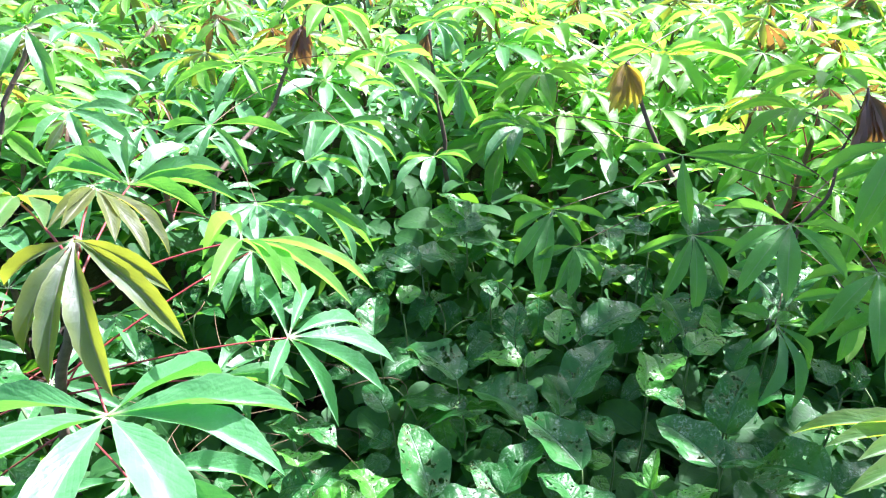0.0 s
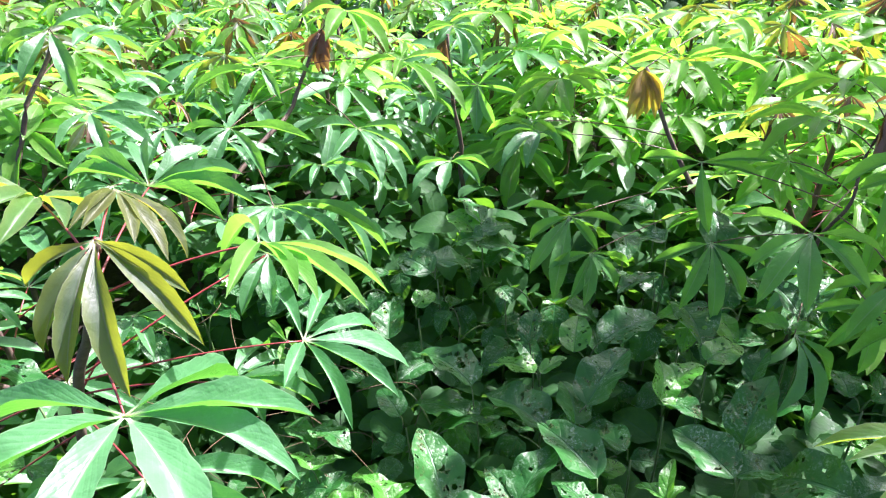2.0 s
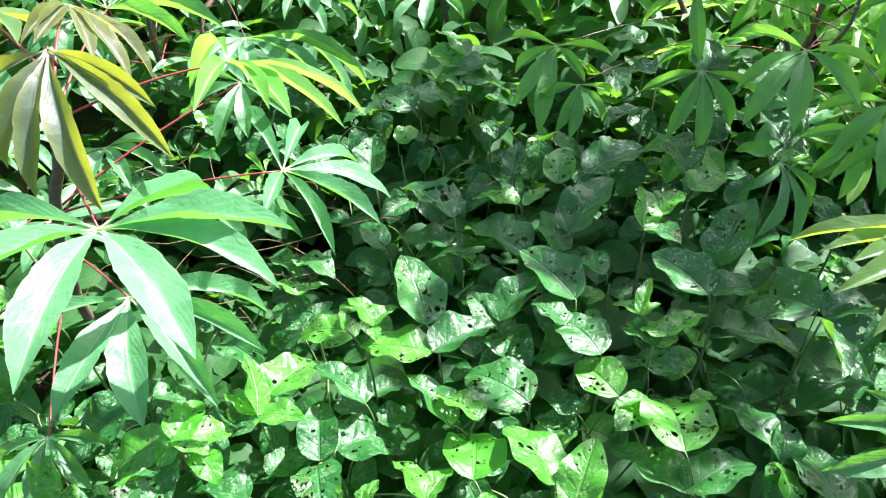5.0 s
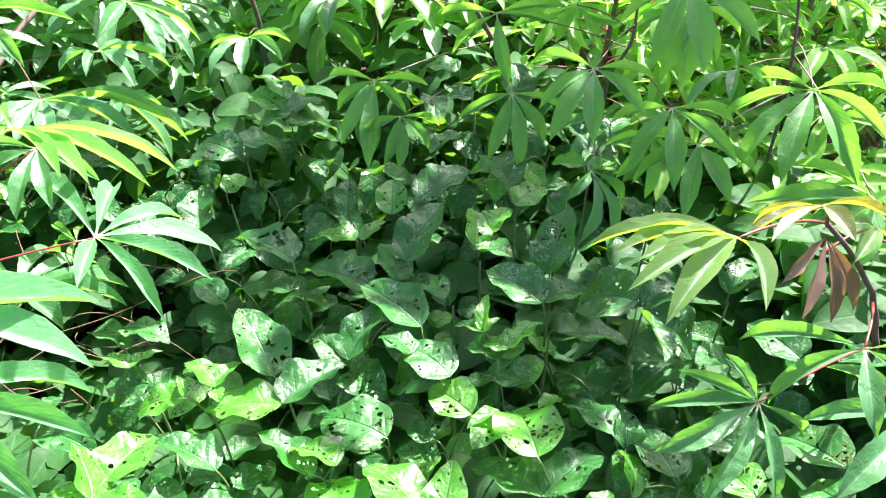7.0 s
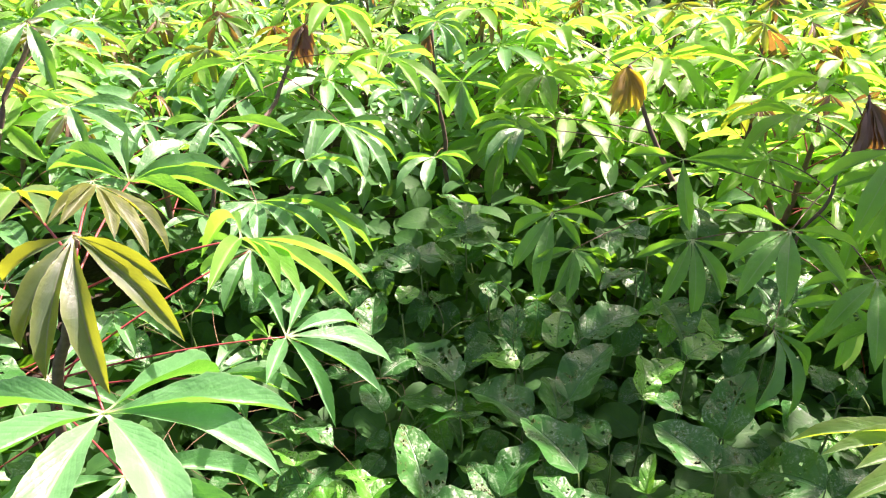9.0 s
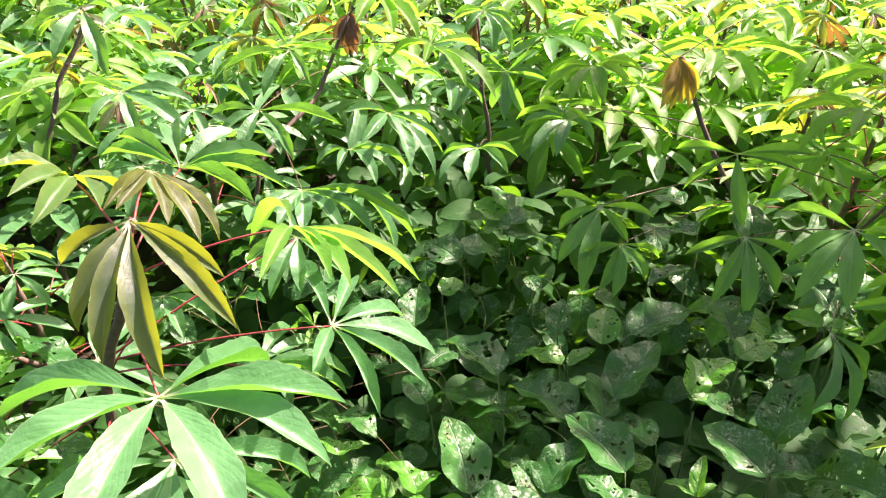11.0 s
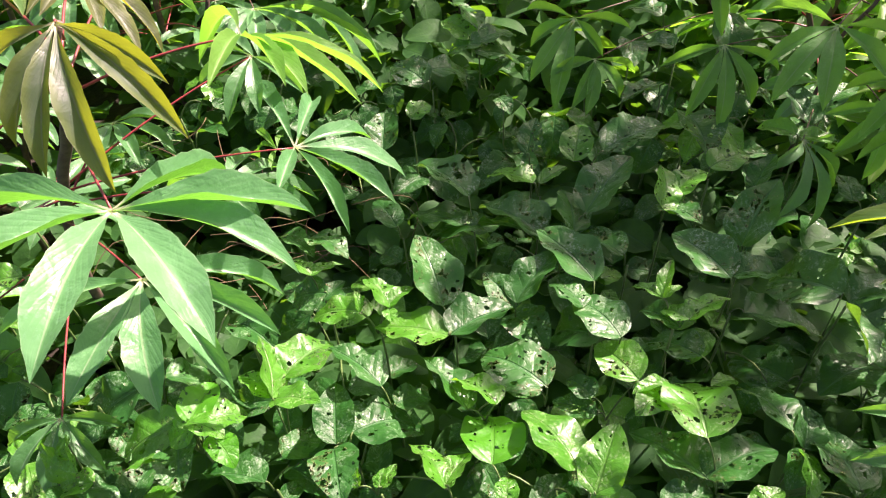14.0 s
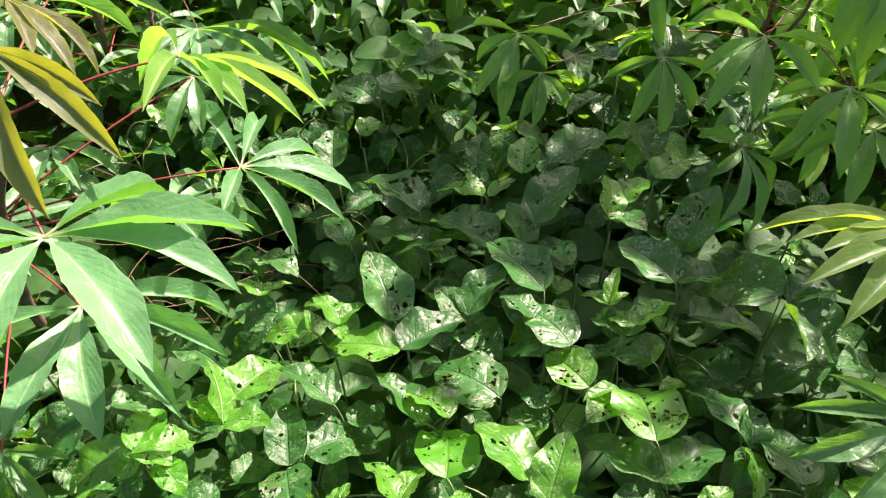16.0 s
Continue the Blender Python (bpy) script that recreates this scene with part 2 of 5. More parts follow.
def blade(length, width, base, tip, segs, across, angle=0.0, rise=0.2, droop=0.6, fold=0.25, wave=0.0, seed=0, neck=0.0, verts=None, faces=None, uvs=None, bend=0.0):
    """One blade or lobe from the origin along +y turned by angle, in lists of vertices, faces and uvs. base, tip: how slowly it widens and tapers."""
    verts, faces, uvs = (verts if verts is not None else []), (faces if faces is not None else []), (uvs if uvs is not None else [])
    rng, start = random.Random(seed), len(verts)
    ph = rng.uniform(0, 6.3)
    peak = base / (base + tip)
    top = peak ** base * (1 - peak) ** tip
    ca, sa = math.cos(angle), math.sin(angle)
    y, z, step = 0.0, 0.0, length / segs
    for i in range(segs + 1):
        s = i / segs
        w = width * s ** base * (1 - s) ** tip / top
        w = max(w, 0.0012 if s < 1 else 0.0002, neck * (1 - s * 4))
        pitch = rise - droop * s * 1.6
        if i:
            y, z = y + math.cos(pitch) * step, z + math.sin(pitch) * step
        left, right = (1 + (rng.uniform(-0.06, 0.04) if 15 < segs < 26 else 0) for _ in range(2))
        for j in range(across + 1):
            q = (2 * j / across - 1) * (left if 2 * j < across else right)
            lift = math.sin(fold) * abs(q) ** 1.15 * w + wave * w * abs(q) * math.sin(s * 14 + ph + (1.3 if q > 0 else 0))
            px, py, pz = q * w * math.cos(fold) + bend * length * s * s, y - math.sin(pitch) * lift, z + math.cos(pitch) * lift
            verts.append((px * ca + py * sa, -px * sa + py * ca, pz))
            uvs.append((j / across, s))
    for i in range(segs):
        for j in range(across):
            a = start + i * (across + 1) + j
            faces.append((a, a + 1, a + across + 2, a + across + 1))
    return verts, faces, uvs


def palm(name, lobes, spread, size, mat, rise, droop, fold, segs, across, seed, slim=0.155, outer=0.62):
    """A palmate leaf: lobes fan out from the hub at the origin, the middle one along +y."""
    rng = random.Random(seed)
    v, f, t = [], [], []
    for i in range(lobes):
        k = 2 * i / (lobes - 1) - 1
        ln = size * (1 - (1 - outer) * abs(k) ** 2.2) * rng.uniform(0.93, 1.05)
        blade(ln, ln * slim * rng.uniform(0.92, 1.1), 1.35, 0.95, segs, across, radians(spread) * k + rng.uniform(-0.05, 0.05),
              rise + rng.uniform(-0.08, 0.08), droop * rng.uniform(0.8, 1.25), fold * rng.uniform(0.7, 1.3), 0.06, seed * 31 + i, 0.004, v, f, t)
    return mesh_of(name, v, f, mat, t)


def tube(name, points, radii, mat, sides=6):
    """A tapered tube along smooth points."""
    pts = [Vector(p) for p in points]
    v, f = [], []
    for i, p in enumerate(pts):
        d = (pts[min(i + 1, len(pts) - 1)] - pts[max(i - 1, 0)]).normalized()
        a = d.cross(Vector((0.31, 0.17, 0.93)) if abs(d.z) < 0.9 else Vector((1, 0.1, 0))).normalized()
        b = d.cross(a)
        r = radii[0] + (radii[1] - radii[0]) * i / (len(pts) - 1)
        for k in range(sides):
            w = 2 * math.pi * k / sides
            v.append(p + (a * math.cos(w) + b * math.sin(w)) * r)
    for i in range(len(pts) - 1):
        for k in range(sides):
            f.append((i * sides + k, i * sides + (k + 1) % sides, (i + 1) * sides + (k + 1) % sides, (i + 1) * sides + k))
    f.append(tuple(range(sides - 1, -1, -1)))
    f.append(tuple((len(pts) - 1) * sides + k for k in range(sides)))
    return mesh_of(name, v, f, mat)


def arc(a, b, bow, n=6):
    """Points from a to b, bowed by the vector."""
    a, b, bow = Vector(a), Vector(b), Vector(bow)
    return [a.lerp(b, i / n) + bow * 4 * (i / n) * (1 - i / n) for i in range(n + 1)]


def turned(place, heading, pitch, roll, size=1.0):
    """Pose of a leaf: heading of its middle lobe (degrees from +y towards +x), pitch up, roll to its right."""
    return Matrix.Translation(place) @ Euler((radians(pitch), radians(roll), radians(-heading)), "XYZ").to_matrix().to_4x4() @ Matrix.Scale(size, 4)


# ---- ground and wall ----
def ground():
    n, v, f = 64, [], []
    for i in range(n + 1):
        for j in range(n + 1):
            x, y = (math.copysign(abs(k / n * 2 - 1) ** 3.2, k - n / 2) for k in (i, j))
            x, y = x * 400, y * 400 + 2
            h = 0.05 * noise.noise(Vector((x * 1.7, y * 1.7, 3))) if abs(x) < 12 and abs(y) < 12 else 0
            v.append((x, y, h - 0.02))
    for i in range(n):
        for j in range(n):
            a = i * (n + 1) + j
            f.append((a, a + n + 1, a + n + 2, a + 1))
    return tagged(new("ground", mesh_of("ground", v, f, SOIL)), "dark brown garden soil under the crops", "ground", kind="structure")


ground()
WALL_Y = 6.2


def brick_mesh(name, seed, ln, hi, deep):
    rng = random.Random(seed)
    bm = bmesh.new()
    bmesh.ops.create_cube(bm, size=1)
    for v in bm.verts:
        v.co = Vector((v.co.x * ln, v.co.y * deep, v.co.z * hi)) + Vector([rng.uniform(-0.012, 0.012) for _ in range(3)])
    bmesh.ops.bevel(bm, geom=bm.edges[:], offset=0.014, segments=2, affect="EDGES")
    me = bpy.data.meshes.new(name)
    bm.to_mesh(me)
    bm.free()
    me.materials.append(BRICK)
    return me


def brick_wall():
    bm = bmesh.new()
    bmesh.ops.create_cube(bm, size=1)
    for v in bm.verts:
        v.co = Vector((v.co.x * 24, WALL_Y + 0.12 + v.co.y * 0.2, 1.0 + v.co.z * 2.0))
    me = bpy.data.meshes.new("wall_north")
    bm.to_mesh(me)
    bm.free()
    me.materials.append(MORTAR)
    wall = tagged(new("wall_north", me), "old brick wall with thick grey mortar joints", "wall", kind="structure")
    kinds = [brick_mesh("brick", s, 0.185, 0.078, 0.06) for s in range(6)] + [brick_mesh("brick", s + 9, 0.095, 0.078, 0.06) for s in range(2)]
    rng = random.Random(5)
    far_v, far_f = [], []
    for row in range(20):
        x = -9.0 + rng.uniform(0, 0.2)
        while x < 9:
            me = rng.choice(kinds) if rng.random() < 0.8 else kinds[6]
            ln = 0.095 if me in kinds[6:] else 0.185
            x += ln / 2 + 0.008
            m = pose(x, WALL_Y + 0.03 + rng.uniform(-0.008, 0.006), 0.05 + row * 0.099 + rng.uniform(-0.004, 0.004), rng.uniform(-1, 1), rng.uniform(-1.5, 1.5), rng.uniform(-1, 1))
            if abs(x) < 4.6 and 2 <= row <= 8:
                part("brick", me, wall, m)
            else:
                k = len(far_v)
                far_v.extend(m @ v.co for v in me.vertices)
                far_f.extend(tuple(k + i for i in p.vertices) for p in me.polygons)
            x += ln / 2 + 0.009 + rng.uniform(0, 0.008)
    tagged(part("outer_bricks", mesh_of("outer_bricks", far_v, far_f, BRICK, smooth=False), wall), kind="stuff")


brick_wall()


# ---- cassava ----
LEAF_KINDS = {}


def leaf_mesh(look_of, lobes, droop, fine):
    """Shared leaf meshes of unit lobe length."""
    key = (look_of, lobes, droop, fine)
    if key not in LEAF_KINDS:
        # Upper (fresh) leaves take the colour with sunlight put into it.
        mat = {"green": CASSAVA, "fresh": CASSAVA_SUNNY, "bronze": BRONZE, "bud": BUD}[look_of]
        segs, across = (14, 6) if fine else (7, 2)
        slim = 0.1 if look_of == "bud" else 0.14 if look_of == "fresh" else 0.132
        LEAF_KINDS[key] = palm("leaf", lobes, {"bud": 50, "bronze": 75}.get(look_of, 128 if lobes > 5 else 100), 1.0, mat, 0.25, droop, 0.5, segs, across, len(LEAF_KINDS) + 3, slim)
    return LEAF_KINDS[key]


def cassava(x, y, label, group="cassava plants"):
    ob = new("cassava_plant")
    ob.location = (x, y, 0)
    return tagged(ob, label, "cassava plant", group)


def on(plant, m):
    """From the world into the plant's own space."""
    return Matrix.Translation(-plant.location) @ m


def stem(plant, points, thick=0.011):
    """A woody stem through points in the world, with swollen leaf scars."""
    pts = []
    for a, b in zip(points, points[1:]):
        pts += arc(a, b, (0, 0, 0), 6)[:-1]
    pts = [p + Vector((noise.noise(p * 9), noise.noise(p * 9 + Vector((5, 0, 0))), 0)) * 0.012 for p in pts] + [Vector(points[-1])]
    me = tube("stem", pts, (thick, thick * 0.55), BARK, 8)
    return part("stem", me, plant, Matrix.Translation(-plant.location))


def leaf(plant, node, hub, heading, pitch, roll, size, look_of="green", lobes=7, droop=0.5, fine=True, bow=0.02, thick=0.002):
    """One leaf with its petiole, from the node on the stem to the hub."""
    ob = part("leaf", leaf_mesh(look_of, lobes, droop, fine), plant, on(plant, turned(hub, heading, pitch, roll, size)))
    inv = ob.matrix_basis.inverted() @ Matrix.Translation(-plant.location)
    pts = [inv @ p for p in arc(node, hub, (0, 0, bow), 7 if fine else 4)]
    me = tube("petiole", pts, (thick * 1.25 / size, thick * 0.8 / size), PETIOLE if fine else BROWN_PETIOLE, 6 if fine else 4)
    part("petiole", me, ob, label="thin red leaf stalk" if fine else "thin brown leaf stalk")
    return ob


def apex(plant, place, size, rng, fine=False, count=2):
    """The shoot tip: young bronze leaves that hang folded."""
    for i in range(count):
        h = rng.uniform(0, 360)
        d = Vector((math.sin(radians(h)), math.cos(radians(h)), 0))
        hub = Vector(place) + d * 0.018 + Vector((0, 0, rng.uniform(0.01, 0.04)))
        leaf(plant, place, hub, h, rng.uniform(-75, -55), rng.uniform(-15, 15), size * rng.uniform(0.7, 1.1), "bud" if i < 1 else "bronze", 5, 0.3, fine, 0.005, 0.0015)


def free_cassava(x, y, top, seed, leaves=16, size=0.135, fine=False, young=0.5, label="leafy green cassava plant with bronze young tips"):
    """A whole plant by its stem's foot and height; young: upper share coloured sunlit."""
    rng = random.Random(seed)
    plant = cassava(x, y, label)
    lean = Vector((rng.uniform(-0.12, 0.12), rng.uniform(-0.1, 0.1), 0))
    foot, tip = Vector((x, y, -0.03)), Vector((x, y, top)) + lean
    fork = foot.lerp(tip, rng.uniform(0.5, 0.62))
    stem(plant, [foot, fork, tip], 0.011)
    tips = [tip]
    if rng.random() < 0.65:
        a = rng.uniform(0, 6.3)
        other = fork + Vector((math.cos(a) * 0.2, math.sin(a) * 0.2, (top - fork.z) * rng.uniform(0.7, 1.0)))
        stem(plant, [fork, other], 0.008)
        tips.append(other)
    az = rng.uniform(0, 360)
    for end in tips:
        n = leaves // len(tips)
        for i in range(n):
            k = i / max(n - 1, 1)                       # 0 at the tip, 1 lowest
            az += 137.5 + rng.uniform(-18, 18)
            node = end.lerp(fork, k * 0.95 + 0.02)
            el, ln = radians(55 - 50 * k + rng.uniform(-10, 10)), 0.07 + 0.17 * k ** 0.7 * rng.uniform(0.8, 1.15)
            hub = node + Vector((math.sin(radians(az)) * math.cos(el), math.cos(radians(az)) * math.cos(el), math.sin(el))) * ln
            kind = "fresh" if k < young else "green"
            leaf(plant, node, hub, az + rng.uniform(-25, 25), rng.uniform(-26, 4) - (1 - k) * 8, rng.uniform(-14, 14),
                 size * (0.72 + 0.35 * min(1, k * 2)) * rng.uniform(0.85, 1.12), kind, rng.choice((5, 7, 7)), rng.choice((0.35, 0.55)), fine, 0.012, 0.0018)
        tuft = end + Vector((0, 0, 0.05))
        part("shoot", tube("shoot", [p - plant.location for p in arc(end - Vector((0, 0, 0.02)), tuft, (0.004, 0, 0), 3)], (0.005, 0.003), BARK, 5), plant)
        apex(plant, tuft, size * 0.7, rng, fine, 2)
    return plant


# ---- bean plants ----
BEAN_KINDS = {}


def bean_mesh(fresh, fine, kind):
    """A broad pointed leaflet of unit length; fine ones have holes eaten by beetles."""
    key = (fresh, fine, kind)
    if key in BEAN_KINDS:
        return BEAN_KINDS[key]
    rng = random.Random(kind * 7 + 11 * int(fresh) + 1)
    segs, across = (50, 34) if fine else (9, 6)
    v, f, t = blade(1.0, rng.uniform(0.2, 0.25) if kind >= 8 else rng.uniform(0.31, 0.385), 0.5, 0.9, segs, across, 0.0, rng.uniform(0.1, 0.35), rng.uniform(0.3, 0.7), rng.uniform(0.1, 0.5), 0.13, kind)
    if fine:
        holes = [(rng.gauss(rng.choice((-0.16, 0.14)), 0.11), rng.uniform(0.15, 0.85), rng.choice((0.011, 0.014, 0.018, 0.024, 0.034))) for _ in range(rng.choice((3, 6, 11, 17, 24)))]
        holes += [(hx + rng.uniform(-0.04, 0.04), hy + rng.uniform(-0.04, 0.04), r * 0.8) for hx, hy, r in holes[::2]]
        kept = []
        for q in f:
            cx, cy = sum(v[i][0] for i in q) / 4, sum(v[i][1] for i in q) / 4
            if abs(cx) < 0.02 or not any((cx - hx) ** 2 + (cy - hy) ** 2 < r * r for hx, hy, r in holes):
                kept.append(q)
        for i, p in enumerate(v):
            for hx, hy, r in holes:
                dx, dy = p[0] - hx, p[1] - hy
                d = math.hypot(dx, dy)
                if 0.55 * r < d < 1.25 * r and abs(p[0]) > 0.02:
                    v[i] = (hx + dx / d * r, hy + dy / d * r, p[2])
                    break
        f = kept
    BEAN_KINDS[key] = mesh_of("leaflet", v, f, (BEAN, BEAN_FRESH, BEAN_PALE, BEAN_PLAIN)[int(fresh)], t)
    return BEAN_KINDS[key]


def bean(x, y, label="green bean plant with beetle-eaten leaves"):
    ob = new("bean_plant")
    ob.location = (x, y, 0)
    return tagged(ob, label, "bean plant", "bean plants")


def trifoliate(plant, node, hub, heading, size, rng, fresh=False, fine=False, tilt=0.0):
    """Three leaflets on one stalk."""
    hub = Vector(hub)
    stalk = part("leaf_stalk", tube("leaf_stalk", [p - plant.location for p in arc(node, hub, (0, 0, 0.02), 5)], (0.0022, 0.0014), GREEN_STALK, 5), plant)
    for k in (-1, 0, 1):
        h = heading + k * rng.uniform(75, 100)
        d = Vector((math.sin(radians(h)), math.cos(radians(h)), 0))
        base = hub + d * (0.006 if k else 0.025)
        part("leaflet", bean_mesh(fresh, fine, rng.randrange(6)), stalk,
             on(plant, turned(base, h, rng.uniform(-40, 12) + tilt, rng.uniform(-22, 22), size * rng.uniform(0.85, 1.1))))


def free_bean(x, y, top, seed, leaves=6, size=0.095, fine=False):
    rng = random.Random(seed)
    plant = bean(x, y)
    tip = Vector((x + rng.uniform(-0.05, 0.05), y + rng.uniform(-0.05, 0.05), top - 0.04))
    foot = Vector((x, y, -0.03))
    part("stem", tube("stem", [p - plant.location for p in arc(foot, tip, (0.01, 0, 0), 6)], (0.004, 0.002), GREEN_STALK, 6), plant)
    az = rng.uniform(0, 360)
    for i in range(leaves):
        k = i / max(leaves - 1, 1)
        az += 137.5 + rng.uniform(-20, 20)
        node = foot.lerp(tip, 1 - 0.7 * k)
        reach = rng.uniform(0.03, 0.13)
        hub = node + Vector((math.sin(radians(az)) * reach, math.cos(radians(az)) * reach, rng.uniform(0.03, 0.1)))
        hub.z = min(hub.z, top + 0.02)
        trifoliate(plant, node, hub, az, size * (0.6 if i == 0 and rng.random() < 0.3 else 1.0) * rng.uniform(0.75, 1.1), rng, rng.random() < 0.12, fine)
    return plant


def hero(plant, node, hub, heading, pitch, roll, size, look_of, slim, lobes):
    """A leaf near the path: each lobe with its own turn, length, droop and sideways bend."""
    # The light look is the green leaf with backlight in its colour.
    mat = {"green": CASSAVA, "pale": CASSAVA_PALE, "sunny": CASSAVA_SUNNY, "fresh": CASSAVA_FRESH, "light": CASSAVA_BACKLIT, "bronze": BRONZE, "silver": SILVER, "young": YOUNG, "bud": BUD, "lit_bud": BUD_LIT}[look_of]
    rng = random.Random(int(1000 * hub[0] + 77 * heading))
    v, f, t = [], [], []
    for a, ln, droop, bend in lobes:
        w = (0.45 * ln + 0.55 * 0.85) * slim * 1.12 * rng.uniform(0.92, 1.1)
        fold = 0.4 if look_of in ("bud", "lit_bud") else 0.75 if look_of in ("bronze", "silver") else 0.8 if look_of == "fresh" else 0.45 + 0.5 * min(1, abs(a) / 70)
        blade(ln, w, 1.65, 1.2, 24, 8, radians(a), 0.4, droop, fold * rng.uniform(0.85, 1.15), 0.1, rng.randrange(999), 0.014, v, f, t, bend)
    ob = part("leaf", mesh_of("leaf", v, f, mat, t), plant, on(plant, turned(hub, heading, pitch, roll, size)))
    inv = ob.matrix_basis.inverted() @ Matrix.Translation(-plant.location)
    bow = Vector((0, 0, 0.012)) if look_of != "bud" else Vector((0, 0, 0.01))
    red = plant.location.y < 1
    thick = 0.0021 if red else 0.0016
    pts = [inv @ p for p in arc(node, hub, bow, 9)]
    part("petiole", tube("petiole", pts, (thick / size, thick * 0.7 / size), PETIOLE if red else BROWN_PETIOLE, 7), ob, label="thin red leaf stalk" if red else "thin brown leaf stalk")
    return ob


def bean_stem(plant, top):
    foot, tip = Vector((0, 0, -0.03)), Vector((0.01, 0.0, top))
    part("stem", tube("stem", arc(foot, tip, (0.012, 0.006, 0), 6), (0.0032, 0.002), GREEN_STALK, 6), plant)
    plant["top"] = top


def leaflet(plant, base, heading, pitch, roll, size, broad, kind, fresh):
    """One leaflet on its own stalk; broad: its width against the usual one."""
    base = Vector(base) - plant.location
    node = Vector((0.005, 0, min(plant["top"], base.z - 0.03)))
    stalk = part("leaf_stalk", tube("leaf_stalk", arc(node, base, (0, 0, 0.012), 5), (0.0016, 0.0011), GREEN_STALK, 5), plant)
    part("leaflet", bean_mesh(fresh, True, kind), stalk, turned(base, heading, pitch, roll, size) @ Matrix.Diagonal((broad, 1, 1, 1)))


# ---- cassava round the clearing ----
a_plant = cassava(-0.76, 0.93, "cassava plant with red leaf stalks and bronze tip leaves")
stem(a_plant, [(-0.76, 0.93, -0.03), (-0.68, 0.88, 0.45), (-0.57, 0.81, 0.66), (-0.51, 0.77, 0.78), (-0.45, 0.72, 0.89)], 0.011)
hero(a_plant, (-0.541, 0.789, 0.722), (-0.376, 0.555, 0.755), 145, -3, -11, 0.239, "pale", 0.132, ((-109, 0.75, 0.76, -0.03), (-64, 0.9, 0.44, -0.05), (-49, 0.92, 0.66, 0), (-9, 0.91, 0.63, -0.02), (33, 0.93, 0.64, 0.01), (68, 0.79, 0.52, 0.04), (119, 0.82, 0.87, -0.01)))
hero(a_plant, (-0.68, 0.88, 0.45), (-0.411, 0.607, 0.592), 175, -9, -6, 0.207, "pale", 0.125, ((-101, 0.96, 0.86, 0.08), (-70, 0.98, 0.65, 0), (-44, 1, 0.68, 0.03), (-9, 0.91, 0.71, -0.1), (12, 0.89, 0.53, 0.08), (67, 0.9, 0.65, 0)))
hero(a_plant, (-0.46, 0.734, 0.864), (-0.448, 0.711, 0.894), 180, -36, -2, 0.205, "bronze", 0.1, ((-72, 0.69, 0.7, 0.11), (-61, 0.96, 0.7, 0.16), (-22, 1.02, 0.65, 0), (-3, 0.88, 0.6, 0.03), (16, 0.74, 0.7, 0), (56, 0.55, 0.82, 0.03)))
hero(a_plant, (-0.475, 0.743, 0.84), (-0.519, 0.910, 0.868), 124, -24, -23, 0.156, "young", 0.105, ((-26, 1, 0.7, 0.01), (6, 1.03, 0.51, -0.13), (20, 0.85, 0.45, -0.08), (44, 0.83, 0.52, 0.04), (55, 0.85, 0.6, -0.04)))
hero(a_plant, (-0.479, 0.746, 0.833), (-0.639, 0.901, 0.857), 159, 9, -35, 0.160, "silver", 0.126, ((-127, 0.69, 0.66, -0.04), (-19, 0.85, 0.37, -0.01), (4, 1.02, 0.78, 0.07), (23, 0.92, 0.63, 0.04), (65, 0.7, 0.7, 0)))
hero(a_plant, (-0.635, 0.852, 0.54), (-0.271, 0.936, 0.568), 74, -17, 7, 0.213, "pale", 0.12, ((-112, 0.93, 0.51, 0.04), (-70, 0.91, 0.67, -0.01), (-25, 0.87, 0.68, -0.01), (6, 1.01, 0.65, 0.02), (45, 0.95, 0.45, -0.07), (77, 0.97, 0.54, -0.09), (111, 0.64, 0.38, -0.02)))
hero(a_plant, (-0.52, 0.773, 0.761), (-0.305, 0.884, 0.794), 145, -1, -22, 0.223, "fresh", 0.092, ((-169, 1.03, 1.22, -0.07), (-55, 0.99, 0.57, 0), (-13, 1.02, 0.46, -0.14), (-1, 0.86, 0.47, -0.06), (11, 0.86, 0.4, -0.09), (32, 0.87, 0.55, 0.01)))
hero(a_plant, (-0.522, 0.775, 0.757), (-0.559, 1.093, 0.788), 8, 12, 5, 0.214, "green", 0.135, ((-91, 0.79, 0.55, 0.05), (-71, 0.87, 0.57, 0.06), (-36, 0.91, 0.68, 0.01), (21, 0.72, 0.54, -0.07), (60, 0.8, 0.55, -0.03), (80, 0.94, 0.68, 0.01), (104, 0.79, 0.58, 0.01)))
hero(a_plant, (-0.656, 0.865, 0.498), (-0.387, 0.869, 0.528), 36, -6, -1, 0.186, "green", 0.124, ((-110, 0.62, 0.74, 0), (-72, 0.64, 0.74, 0), (-29, 1, 0.74, 0), (1, 0.87, 0.74, 0), (41, 0.92, 0.74, 0), (59, 0.91, 0.74, 0), (97, 0.62, 0.74, 0)))
hero(a_plant, (-0.645, 0.858, 0.52), (-1.022, 0.840, 0.315), 122, -33, 2, 0.255, "green", 0.126, ((-51, 0.7, 0.7, 0), (-9, 1.44, 0.57, 0.06), (18, 1.34, 0.61, -0.15), (35, 1.1, 0.62, 0), (77, 0.7, 0.7, 0)))
hero(a_plant, (-0.693, 0.888, 0.37), (-0.565, 0.528, 0.385), 174, -12, 6, 0.156, "green", 0.124, ((-78, 0.62, 0.79, 0), (-40, 0.72, 0.79, 0), (2, 0.77, 0.79, 0), (37, 0.73, 0.79, 0), (75, 0.62, 0.79, 0)))
